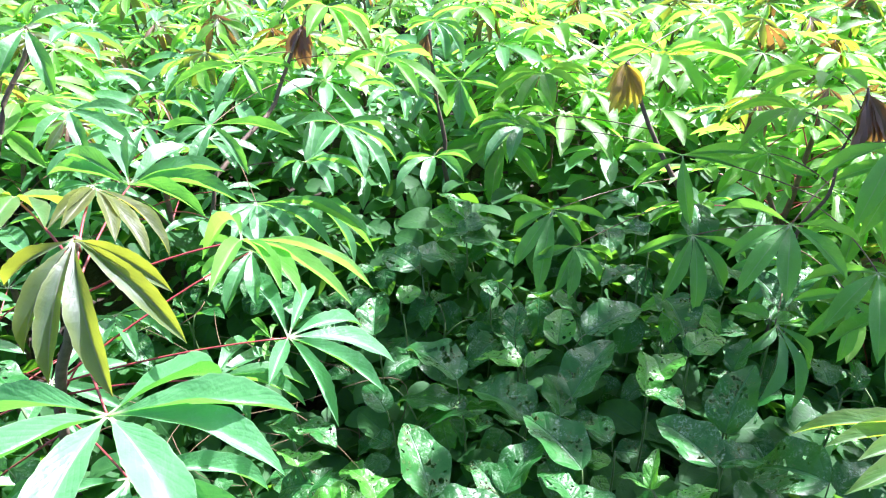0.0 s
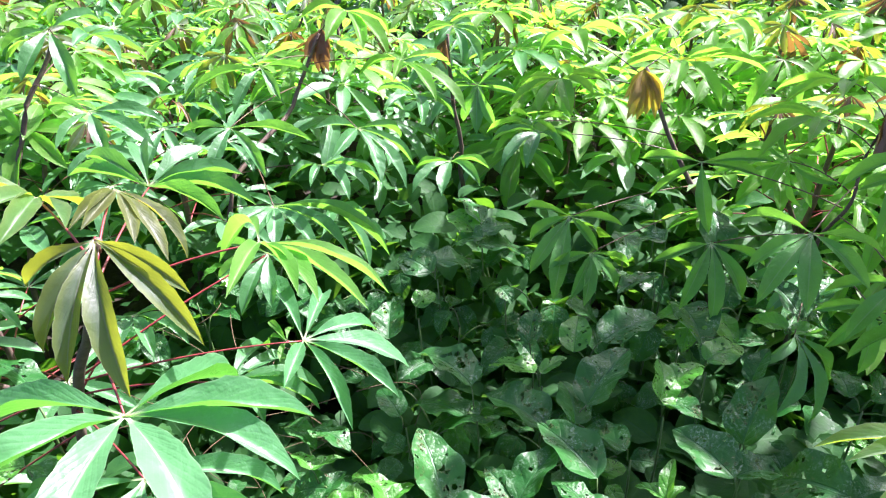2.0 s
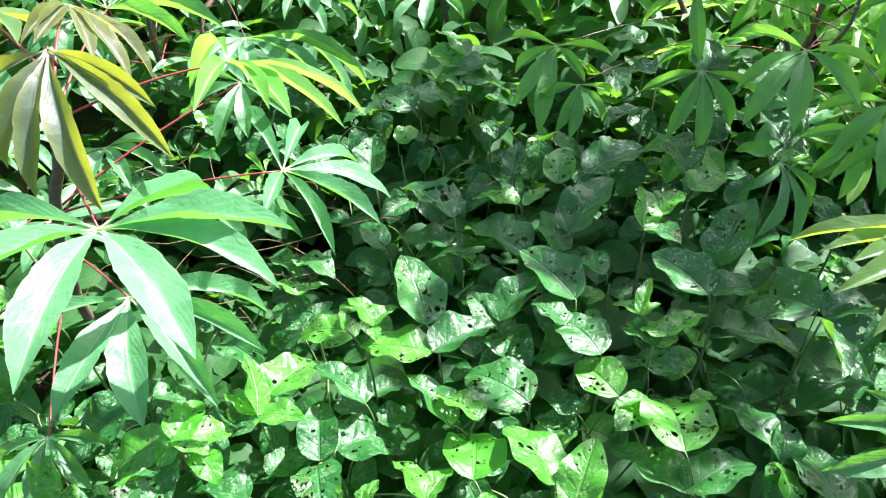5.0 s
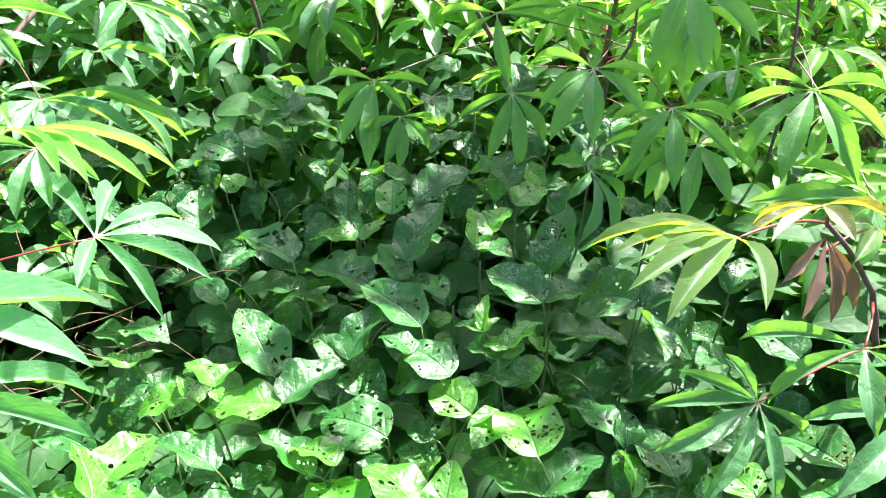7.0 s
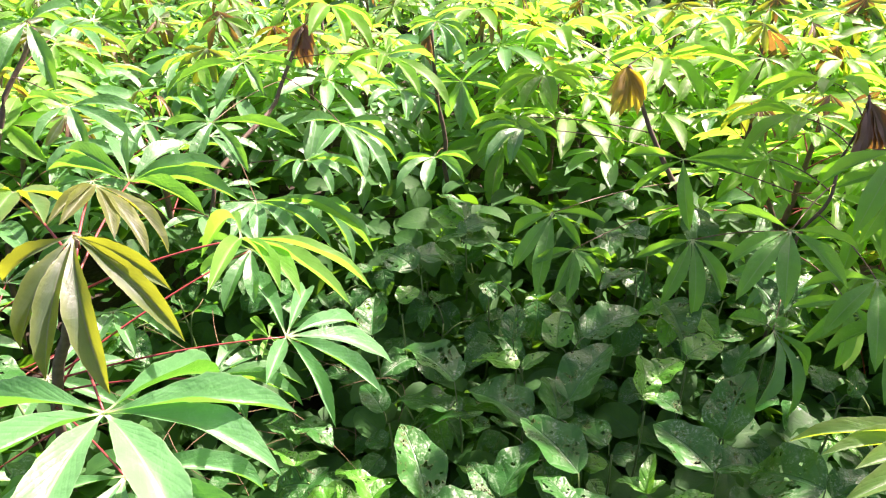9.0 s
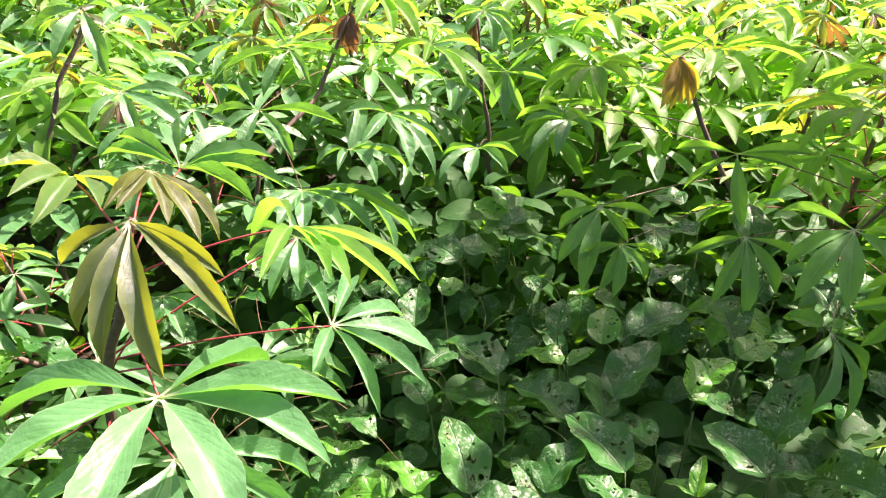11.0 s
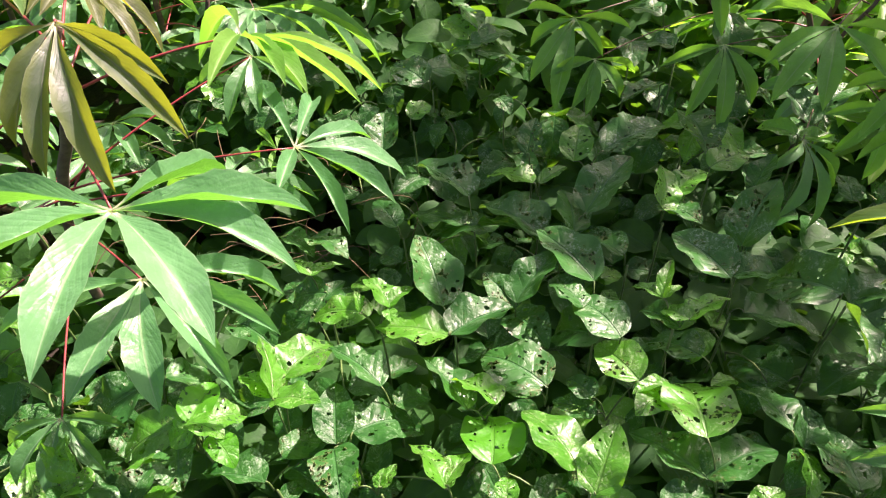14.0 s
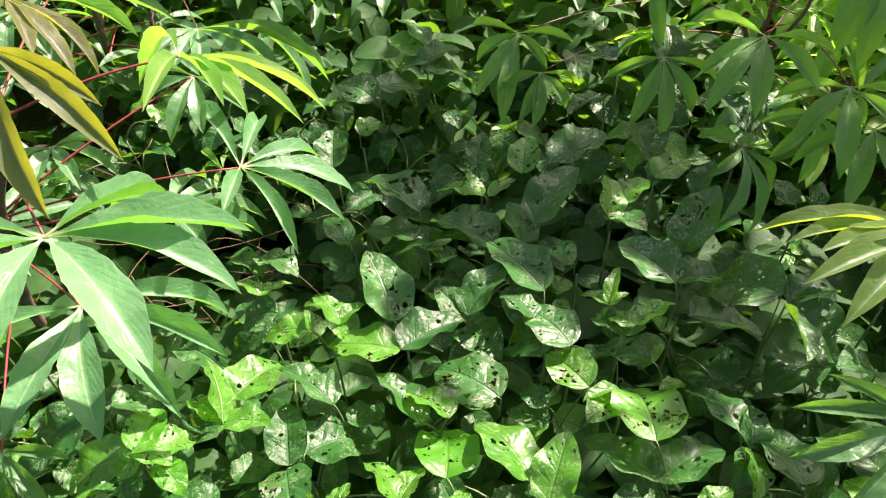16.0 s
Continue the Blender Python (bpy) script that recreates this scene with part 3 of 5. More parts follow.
hero(a_plant, (-0.69, 0.886, 0.39), (-1.057, 0.780, 0.135), 133, -29, 2, 0.300, "green", 0.126, ((-44, 0.7, 0.7, 0), (-2, 1.09, 0.64, -0.04), (4, 1.15, 0.63, -0.05), (9, 1.19, 0.57, 0.1), (51, 0.7, 0.7, 0)))
hero(a_plant, (-0.29, 0.94, 0.53), (-0.308, 0.960, 0.547), 231, -9, 5, 0.075, "fresh", 0.135, ((-95, 0.7, 0.7, 0), (-53, 0.79, 0.46, 0.02), (71, 0.81, 0.82, 0.02), (90, 1.05, 0.38, 0.01), (128, 0.7, 0.7, 0)))
hero(a_plant, (-0.62, 0.845, 0.56), (-0.357, 1.080, 0.659), 179, -25, -1, 0.170, "green", 0.117, ((-56, 0.7, 0.7, 0), (-14, 0.7, 0.56, 0.04), (14, 0.79, 0.64, 0), (61, 0.64, 0.71, 0.02), (103, 0.7, 0.7, 0)))
hero(a_plant, (-0.65, 0.86, 0.5), (-0.581, 0.970, 0.592), 169, -2, -4, 0.140, "green", 0.126, ((-100, 0.7, 0.7, 0), (-58, 0.93, 0.67, 0.01), (-27, 0.89, 0.62, 0), (4, 0.79, 0.5, 0.02), (46, 0.7, 0.7, 0)))

b_plant = cassava(-0.72, 1.55, "leaning cassava plant with dark stem and brown tip")
stem(b_plant, [(-0.72, 1.55, -0.03), (-0.62, 1.68, 0.54), (-0.5, 1.93, 0.66), (-0.42, 2.04, 0.85)], 0.009)
hero(b_plant, (-0.584, 1.755, 0.576), (-0.423, 1.370, 0.611), 175, -6, -11, 0.183, "green", 0.117, ((-90, 1.64, 0.73, 0.16), (-63, 1.19, 0.7, -0.01), (-37, 0.98, 0.58, -0.09), (-10, 0.85, 0.58, 0), (9, 0.84, 0.53, 0.04), (31, 0.88, 0.58, 0.02)))
hero(b_plant, (-0.634, 1.662, 0.459), (-0.344, 1.602, 0.494), 89, -33, -1, 0.222, "green", 0.108, ((-39, 0.7, 0.7, 0), (3, 0.96, 0.6, 0), (43, 0.99, 0.64, -0.02), (90, 0.8, 0.42, -0.02), (128, 0.7, 0.7, 0)))
hero(b_plant, (-0.476, 1.963, 0.717), (-0.545, 1.512, 0.747), 181, -25, -14, 0.143, "green", 0.126, ((-99, 1.4, 0.53, 0.01), (-49, 1.12, 0.71, -0.01), (2, 0.99, 0.68, 0), (35, 0.8, 0.62, 0.01), (69, 0.82, 0.67, 0.01)))
hero(b_plant, (-0.445, 2.006, 0.791), (-0.532, 1.779, 0.817), 190, -30, -7, 0.166, "green", 0.117, ((-104, 0.87, 0.7, 0.01), (-46, 0.78, 0.57, 0.02), (7, 0.97, 0.65, 0.01), (56, 1.13, 0.58, -0.01), (130, 0.92, 0.62, 0.03)))
hero(b_plant, (-0.473, 1.968, 0.725), (-0.239, 1.491, 0.756), 142, -27, -20, 0.174, "green", 0.117, ((-98, 0.93, 0.66, 0), (-58, 0.98, 0.62, 0.01), (-23, 1.1, 0.6, -0.02), (2, 0.97, 0.57, -0.06), (45, 0.88, 0.61, 0), (79, 0.75, 0.49, 0)))
hero(b_plant, (-0.614, 1.692, 0.546), (-0.374, 1.691, 0.576), 130, -3, -8, 0.183, "green", 0.124, ((-88, 0.62, 0.77, 0), (-50, 0.98, 0.77, 0), (-17, 0.93, 0.77, 0), (12, 0.94, 0.77, 0), (55, 0.63, 0.77, 0), (93, 0.62, 0.77, 0)))
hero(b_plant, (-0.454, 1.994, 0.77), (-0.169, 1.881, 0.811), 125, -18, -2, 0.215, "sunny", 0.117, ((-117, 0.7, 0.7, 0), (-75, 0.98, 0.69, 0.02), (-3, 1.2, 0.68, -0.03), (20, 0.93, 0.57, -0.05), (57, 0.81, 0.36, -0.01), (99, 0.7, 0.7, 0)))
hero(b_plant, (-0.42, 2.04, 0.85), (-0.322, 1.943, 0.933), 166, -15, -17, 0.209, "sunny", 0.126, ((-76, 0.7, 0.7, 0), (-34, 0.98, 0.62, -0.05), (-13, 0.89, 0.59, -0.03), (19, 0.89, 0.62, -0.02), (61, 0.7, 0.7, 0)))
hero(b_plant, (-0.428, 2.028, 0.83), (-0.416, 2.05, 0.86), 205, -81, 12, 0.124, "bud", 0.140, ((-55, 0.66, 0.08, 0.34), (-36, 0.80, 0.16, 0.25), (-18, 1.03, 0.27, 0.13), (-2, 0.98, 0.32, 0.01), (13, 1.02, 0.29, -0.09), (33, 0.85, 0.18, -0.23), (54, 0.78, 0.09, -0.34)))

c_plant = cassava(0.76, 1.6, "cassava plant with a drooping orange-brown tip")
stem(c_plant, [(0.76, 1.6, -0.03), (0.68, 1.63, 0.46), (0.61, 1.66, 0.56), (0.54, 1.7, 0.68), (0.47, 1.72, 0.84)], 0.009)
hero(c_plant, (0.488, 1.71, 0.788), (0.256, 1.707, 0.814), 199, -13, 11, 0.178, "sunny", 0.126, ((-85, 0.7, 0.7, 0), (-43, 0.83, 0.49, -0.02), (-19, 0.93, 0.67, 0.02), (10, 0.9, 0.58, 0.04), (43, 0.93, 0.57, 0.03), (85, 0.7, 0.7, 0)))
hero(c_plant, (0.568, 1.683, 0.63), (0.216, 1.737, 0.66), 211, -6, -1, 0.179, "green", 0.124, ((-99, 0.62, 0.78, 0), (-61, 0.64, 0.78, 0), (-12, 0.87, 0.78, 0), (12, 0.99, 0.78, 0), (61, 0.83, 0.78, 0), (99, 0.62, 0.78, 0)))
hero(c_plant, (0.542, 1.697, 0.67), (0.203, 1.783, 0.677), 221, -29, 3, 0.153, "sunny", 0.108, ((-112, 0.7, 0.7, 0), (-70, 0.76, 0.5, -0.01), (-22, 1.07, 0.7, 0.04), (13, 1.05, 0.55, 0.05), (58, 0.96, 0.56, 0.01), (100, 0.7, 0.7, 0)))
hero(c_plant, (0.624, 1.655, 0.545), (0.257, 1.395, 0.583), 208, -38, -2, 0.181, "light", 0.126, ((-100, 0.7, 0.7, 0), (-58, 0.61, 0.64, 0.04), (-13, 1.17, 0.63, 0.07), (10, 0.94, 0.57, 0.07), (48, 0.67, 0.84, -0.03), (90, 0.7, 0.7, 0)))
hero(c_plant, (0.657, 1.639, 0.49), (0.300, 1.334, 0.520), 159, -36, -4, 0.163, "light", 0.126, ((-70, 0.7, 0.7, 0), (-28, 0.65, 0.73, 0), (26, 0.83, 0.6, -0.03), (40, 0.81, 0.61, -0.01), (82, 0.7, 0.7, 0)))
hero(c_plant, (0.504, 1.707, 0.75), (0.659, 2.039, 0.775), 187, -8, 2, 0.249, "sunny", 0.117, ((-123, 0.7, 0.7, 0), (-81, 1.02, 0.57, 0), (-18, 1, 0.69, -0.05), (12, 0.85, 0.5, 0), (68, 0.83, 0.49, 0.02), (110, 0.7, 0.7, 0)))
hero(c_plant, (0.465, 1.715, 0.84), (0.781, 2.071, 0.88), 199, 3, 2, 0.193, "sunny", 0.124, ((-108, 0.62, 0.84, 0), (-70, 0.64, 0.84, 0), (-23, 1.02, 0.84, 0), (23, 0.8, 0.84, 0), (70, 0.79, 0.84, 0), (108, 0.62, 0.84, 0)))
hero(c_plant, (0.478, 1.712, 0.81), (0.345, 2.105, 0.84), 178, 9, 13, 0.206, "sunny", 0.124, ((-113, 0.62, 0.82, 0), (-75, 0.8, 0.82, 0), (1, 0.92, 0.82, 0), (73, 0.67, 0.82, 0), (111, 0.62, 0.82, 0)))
hero(c_plant, (0.478, 1.712, 0.81), (0.461, 1.709, 0.84), 157, -86, -9, 0.135, "lit_bud", 0.125, ((-58, 0.72, 0.08, 0.36), (-46, 0.80, 0.11, 0.30), (-34, 0.95, 0.18, 0.23), (-18, 0.89, 0.27, 0.13), (0, 0.95, 0.32, -0.00), (15, 0.91, 0.28, -0.11), (32, 0.98, 0.19, -0.22), (48, 0.81, 0.10, -0.31), (65, 0.73, 0.08, -0.38)))

d_plant = cassava(0.84, 1.38, "forked cassava plant with broad green leaves")
stem(d_plant, [(0.84, 1.38, -0.03), (0.79, 1.31, 0.56), (0.8, 1.27, 0.69), (0.83, 1.3, 0.78), (0.86, 1.34, 0.89)], 0.0048)
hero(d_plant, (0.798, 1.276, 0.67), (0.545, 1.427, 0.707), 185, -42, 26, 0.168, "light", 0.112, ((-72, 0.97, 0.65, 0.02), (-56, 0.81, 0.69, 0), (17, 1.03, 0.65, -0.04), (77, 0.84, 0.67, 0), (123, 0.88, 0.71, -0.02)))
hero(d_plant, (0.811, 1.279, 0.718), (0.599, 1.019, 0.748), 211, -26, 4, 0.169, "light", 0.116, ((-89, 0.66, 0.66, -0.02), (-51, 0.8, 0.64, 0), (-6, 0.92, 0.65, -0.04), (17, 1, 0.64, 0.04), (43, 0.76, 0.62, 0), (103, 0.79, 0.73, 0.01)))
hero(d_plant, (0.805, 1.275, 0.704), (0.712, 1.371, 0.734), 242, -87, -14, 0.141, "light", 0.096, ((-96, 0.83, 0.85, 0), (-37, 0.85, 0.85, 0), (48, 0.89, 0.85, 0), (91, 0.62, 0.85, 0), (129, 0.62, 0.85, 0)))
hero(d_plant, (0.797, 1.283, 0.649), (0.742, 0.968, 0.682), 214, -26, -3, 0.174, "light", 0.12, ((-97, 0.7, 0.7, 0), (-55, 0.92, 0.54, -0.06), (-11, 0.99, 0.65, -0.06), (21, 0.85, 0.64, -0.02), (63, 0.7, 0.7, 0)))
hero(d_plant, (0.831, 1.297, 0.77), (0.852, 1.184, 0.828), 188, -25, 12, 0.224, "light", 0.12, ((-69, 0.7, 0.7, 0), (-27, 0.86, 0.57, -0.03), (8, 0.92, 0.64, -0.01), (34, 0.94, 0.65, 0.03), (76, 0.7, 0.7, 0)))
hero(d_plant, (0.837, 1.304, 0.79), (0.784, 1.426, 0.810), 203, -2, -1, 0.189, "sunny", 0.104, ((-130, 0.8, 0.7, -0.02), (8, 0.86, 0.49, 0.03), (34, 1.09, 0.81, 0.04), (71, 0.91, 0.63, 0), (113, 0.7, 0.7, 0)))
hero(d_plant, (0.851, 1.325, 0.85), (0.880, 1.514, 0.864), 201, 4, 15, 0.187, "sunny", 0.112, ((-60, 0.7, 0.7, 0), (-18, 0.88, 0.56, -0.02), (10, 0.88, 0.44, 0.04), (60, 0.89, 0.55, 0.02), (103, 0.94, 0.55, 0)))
hero(d_plant, (0.798, 1.321, 0.47), (0.653, 1.065, 0.5), 146, -45, -9, 0.206, "green", 0.11, ((-75, 0.62, 0.77, 0), (-37, 0.72, 0.77, 0), (3, 0.89, 0.77, 0), (37, 0.83, 0.77, 0), (75, 0.62, 0.77, 0)))
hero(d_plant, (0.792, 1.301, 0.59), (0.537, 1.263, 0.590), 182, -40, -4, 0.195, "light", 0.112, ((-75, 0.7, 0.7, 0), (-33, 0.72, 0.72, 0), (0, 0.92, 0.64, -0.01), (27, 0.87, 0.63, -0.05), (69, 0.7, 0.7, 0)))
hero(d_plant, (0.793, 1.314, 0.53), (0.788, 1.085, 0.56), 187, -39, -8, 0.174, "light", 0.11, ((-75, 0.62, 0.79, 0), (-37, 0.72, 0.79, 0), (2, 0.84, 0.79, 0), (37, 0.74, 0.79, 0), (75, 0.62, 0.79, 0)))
hero(d_plant, (0.851, 1.325, 0.85), (0.86, 1.336, 0.88), 156, -88, 2, 0.165, "bud", 0.140, ((-43, 0.75, 0.14, 0.29), (-33, 0.76, 0.20, 0.23), (-23, 0.85, 0.26, 0.16), (-4, 0.80, 0.34, 0.03), (13, 0.83, 0.31, -0.09), (32, 0.79, 0.21, -0.22), (51, 0.83, 0.11, -0.33)))

e_plant = cassava(0.06, 2.1, "small green cassava plant behind the beans")
stem(e_plant, [(0.06, 2.1, -0.03), (0, 2.04, 0.5), (-0.04, 2.04, 0.85)], 0.009)
hero(e_plant, (-0.019, 2.038, 0.65), (-0.134, 1.988, 0.68), 188, 3, -15, 0.180, "green", 0.124, ((-123, 0.62, 0.72, 0), (-85, 0.79, 0.72, 0), (-21, 0.93, 0.72, 0), (24, 0.92, 0.72, 0), (83, 0.73, 0.72, 0), (121, 0.62, 0.72, 0)))
hero(e_plant, (-0.022, 2.038, 0.673), (0.053, 2.02, 0.703), 194, -66, 4, 0.151, "green", 0.124, ((-129, 0.79, 0.76, 0), (-81, 0.86, 0.76, 0), (-25, 0.96, 0.76, 0), (24, 0.84, 0.76, 0), (86, 0.82, 0.76, 0), (124, 0.7, 0.76, 0)))
hero(e_plant, (0.003, 2.043, 0.474), (-0.025, 1.873, 0.516), 182, -6, 7, 0.179, "green", 0.126, ((-76, 0.7, 0.7, 0), (-34, 0.91, 0.63, 0), (8, 0.93, 0.66, 0.01), (42, 0.98, 0.68, 0.01), (84, 0.7, 0.7, 0)))
hero(e_plant, (-0.042, 2.035, 0.83), (-0.027, 2.104, 0.86), 141, -34, -1, 0.168, "green", 0.124, ((-92, 0.62, 0.78, 0), (-54, 0.72, 0.78, 0), (-16, 0.96, 0.78, 0), (11, 0.85, 0.78, 0), (60, 0.68, 0.78, 0), (98, 0.62, 0.78, 0)))
hero(e_plant, (-0.04, 2.036, 0.81), (-0.045, 2.031, 0.84), 237, -95, 8, 0.095, "bud", 0.140, ((-50, 0.76, 0.12, 0.32), (-25, 0.82, 0.25, 0.18), (-1, 0.98, 0.34, 0.01), (22, 0.80, 0.27, -0.16), (46, 0.71, 0.13, -0.30)))

f_plant = cassava(1.25, 1.2, "cassava plant with long drooping green leaves")
stem(f_plant, [(1.25, 1.2, -0.03), (1.16, 1.16, 0.6), (1.18, 1.3, 0.92)], 0.005)
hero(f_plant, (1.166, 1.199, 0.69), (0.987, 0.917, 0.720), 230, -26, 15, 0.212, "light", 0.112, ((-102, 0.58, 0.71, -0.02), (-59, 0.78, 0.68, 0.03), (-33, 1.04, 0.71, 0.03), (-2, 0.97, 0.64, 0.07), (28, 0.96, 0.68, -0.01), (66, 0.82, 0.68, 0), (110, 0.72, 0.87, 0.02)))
hero(f_plant, (1.163, 1.182, 0.65), (0.950, 1.086, 0.687), 262, -15, 13, 0.157, "green", 0.112, ((-86, 0.7, 0.7, 0), (-44, 0.88, 0.57, 0.03), (-4, 0.95, 0.68, 0), (130, 0.93, 0.59, 0), (292, 0.82, 0.36, -0.02)))
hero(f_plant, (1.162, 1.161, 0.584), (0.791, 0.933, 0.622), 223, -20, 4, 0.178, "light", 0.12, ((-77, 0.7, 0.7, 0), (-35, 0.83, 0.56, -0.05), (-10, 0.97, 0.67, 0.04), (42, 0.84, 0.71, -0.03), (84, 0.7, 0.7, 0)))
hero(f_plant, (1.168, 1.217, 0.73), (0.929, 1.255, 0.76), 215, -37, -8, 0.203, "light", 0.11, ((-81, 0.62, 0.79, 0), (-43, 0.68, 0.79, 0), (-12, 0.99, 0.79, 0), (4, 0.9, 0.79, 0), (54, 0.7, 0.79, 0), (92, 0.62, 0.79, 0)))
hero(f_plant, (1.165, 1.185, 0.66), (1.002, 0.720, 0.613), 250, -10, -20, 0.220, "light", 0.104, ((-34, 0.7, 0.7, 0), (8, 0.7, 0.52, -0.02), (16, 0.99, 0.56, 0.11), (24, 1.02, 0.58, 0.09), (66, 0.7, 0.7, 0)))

g_plant = cassava(1.0, 0.55, "low cassava plant with bronze tip leaves among beans")
stem(g_plant, [(1.0, 0.55, -0.03), (0.93, 0.54, 0.46), (0.81, 0.5, 0.63), (0.7, 0.525, 0.75)], 0.006)
hero(g_plant, (0.7, 0.525, 0.75), (0.513, 0.461, 0.805), 257, 7, 5, 0.173, "silver", 0.1, ((-60, 0.79, 0.5, 0.11), (-25, 1.01, 0.72, 0.04), (-17, 1.02, 0.58, 0.15), (-2, 0.83, 0.48, 0.03), (10, 0.89, 0.56, 0.03), (20, 1.01, 0.61, 0.02)))
hero(g_plant, (0.7, 0.525, 0.75), (0.654, 0.502, 0.799), 212, 8, 27, 0.123, "young", 0.096, ((-57, 0.7, 0.7, 0), (-15, 0.83, 0.5, 0.01), (23, 0.9, 0.35, 0.12), (51, 0.84, 0.43, 0.04), (93, 0.7, 0.7, 0)))
hero(g_plant, (0.71, 0.526, 0.71), (0.702, 0.519, 0.732), 177, -66, -7, 0.134, "bud", 0.096, ((-33, 0.92, 0.44, 0.04), (-9, 0.88, 0.37, 0.01), (34, 0.86, 0.12, -0.03), (80, 1, -0.01, -0.11)))
hero(g_plant, (0.82, 0.505, 0.61), (0.731, 0.420, 0.623), 206, -17, 19, 0.174, "green", 0.104, ((-83, 0.7, 0.7, 0), (-41, 0.56, 0.81, 0.04), (9, 0.68, 0.6, -0.07), (73, 0.85, 0.86, -0.11), (109, 0.93, 0.75, -0.05)))
hero(g_plant, (0.93, 0.54, 0.46), (0.601, 0.418, 0.553), 247, -11, -32, 0.149, "green", 0.104, ((-124, 0.73, 0.99, 0), (-57, 0.82, 0.48, -0.09), (-23, 1.06, 0.63, -0.02), (5, 1.09, 0.68, 0.02), (37, 0.99, 0.73, -0.14), (51, 0.77, 0.6, 0.02), (90, 0.51, 0.59, 0.04)))
hero(g_plant, (0.95, 0.545, 0.35), (0.883, 0.400, 0.457), 255, -3, -12, 0.200, "green", 0.112, ((-47, 0.7, 0.7, 0), (-5, 0.97, 0.66, -0.06), (34, 0.84, 0.71, -0.06), (76, 0.7, 0.7, 0)))
hero(g_plant, (0.72, 0.53, 0.69), (0.819, 0.550, 0.705), 184, -6, -10, 0.120, "silver", 0.128, ((-15, 0.7, 0.7, 0), (27, 0.8, 0.31, -0.03), (52, 0.87, 0.57, -0.02), (94, 0.7, 0.7, 0)))

h_plant = cassava(-1.2, 1.5, "tall cassava plant with pale hanging leaves")
stem(h_plant, [(-1.2, 1.5, -0.03), (-1.13, 1.55, 0.6), (-1.07, 1.6, 0.77), (-1, 1.68, 0.92)], 0.009)
hero(h_plant, (-1.054, 1.623, 0.813), (-0.766, 1.329, 0.845), 119, -18, 15, 0.153, "green", 0.126, ((-37, 0.97, 0.66, 0), (-5, 1.08, 0.69, -0.03), (31, 0.95, 0.67, -0.01), (72, 0.81, 0.5, 0.04), (165, 0.76, 0.85, 0.02)))
hero(h_plant, (-1.003, 1.677, 0.914), (-1.014, 1.678, 0.932), 166, -34, -12, 0.178, "green", 0.135, ((-137, 0.89, 0.89, 0.04), (-27, 1.11, 0.73, 0), (12, 0.92, 0.63, 0.02), (54, 0.7, 0.7, 0)))
hero(h_plant, (-1.055, 1.621, 0.81), (-1.116, 2.045, 0.84), 149, -4, -27, 0.182, "green", 0.124, ((-125, 0.62, 0.58, 0), (-87, 1, 0.58, 0), (-26, 0.99, 0.58, 0), (19, 0.88, 0.58, 0), (96, 0.53, 0.58, 0)))


# ---- beans in the clearing ----
row = bean(0.77, 0.36, "bean plant with pale mottled and beetle-eaten leaves")
bean_stem(row, 0.35)
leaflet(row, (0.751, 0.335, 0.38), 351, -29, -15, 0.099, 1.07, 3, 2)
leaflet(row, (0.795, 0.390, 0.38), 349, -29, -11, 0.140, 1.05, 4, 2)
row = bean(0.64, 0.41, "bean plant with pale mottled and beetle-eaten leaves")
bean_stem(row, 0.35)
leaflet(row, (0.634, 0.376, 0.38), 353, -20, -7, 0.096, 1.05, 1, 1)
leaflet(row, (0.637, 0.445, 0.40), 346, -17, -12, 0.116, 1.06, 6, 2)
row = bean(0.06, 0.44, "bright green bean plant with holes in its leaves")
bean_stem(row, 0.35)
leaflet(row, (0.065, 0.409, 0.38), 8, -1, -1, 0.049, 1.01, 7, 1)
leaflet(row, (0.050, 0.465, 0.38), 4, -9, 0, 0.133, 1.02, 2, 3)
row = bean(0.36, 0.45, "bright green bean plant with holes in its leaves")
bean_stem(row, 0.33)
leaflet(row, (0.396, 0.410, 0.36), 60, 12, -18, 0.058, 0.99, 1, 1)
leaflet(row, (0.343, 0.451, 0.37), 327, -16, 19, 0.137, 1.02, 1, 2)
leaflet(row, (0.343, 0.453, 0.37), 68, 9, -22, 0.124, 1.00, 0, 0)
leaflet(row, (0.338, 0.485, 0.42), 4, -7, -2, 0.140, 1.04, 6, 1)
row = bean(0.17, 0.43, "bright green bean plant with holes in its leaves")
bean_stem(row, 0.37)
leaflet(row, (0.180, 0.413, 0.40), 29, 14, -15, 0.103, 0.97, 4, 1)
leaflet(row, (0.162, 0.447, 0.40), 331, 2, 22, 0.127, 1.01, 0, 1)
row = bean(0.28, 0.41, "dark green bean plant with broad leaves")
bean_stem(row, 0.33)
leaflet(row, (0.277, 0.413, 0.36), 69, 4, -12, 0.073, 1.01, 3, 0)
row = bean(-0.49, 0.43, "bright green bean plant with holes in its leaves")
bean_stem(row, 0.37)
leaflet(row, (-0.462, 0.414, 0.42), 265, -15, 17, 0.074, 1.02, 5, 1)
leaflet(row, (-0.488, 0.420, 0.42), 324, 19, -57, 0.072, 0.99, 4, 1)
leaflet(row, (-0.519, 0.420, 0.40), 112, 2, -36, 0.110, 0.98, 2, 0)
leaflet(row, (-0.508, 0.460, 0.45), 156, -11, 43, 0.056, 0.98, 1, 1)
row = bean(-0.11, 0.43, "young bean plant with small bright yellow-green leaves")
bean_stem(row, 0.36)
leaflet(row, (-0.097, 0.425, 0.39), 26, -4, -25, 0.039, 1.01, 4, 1)
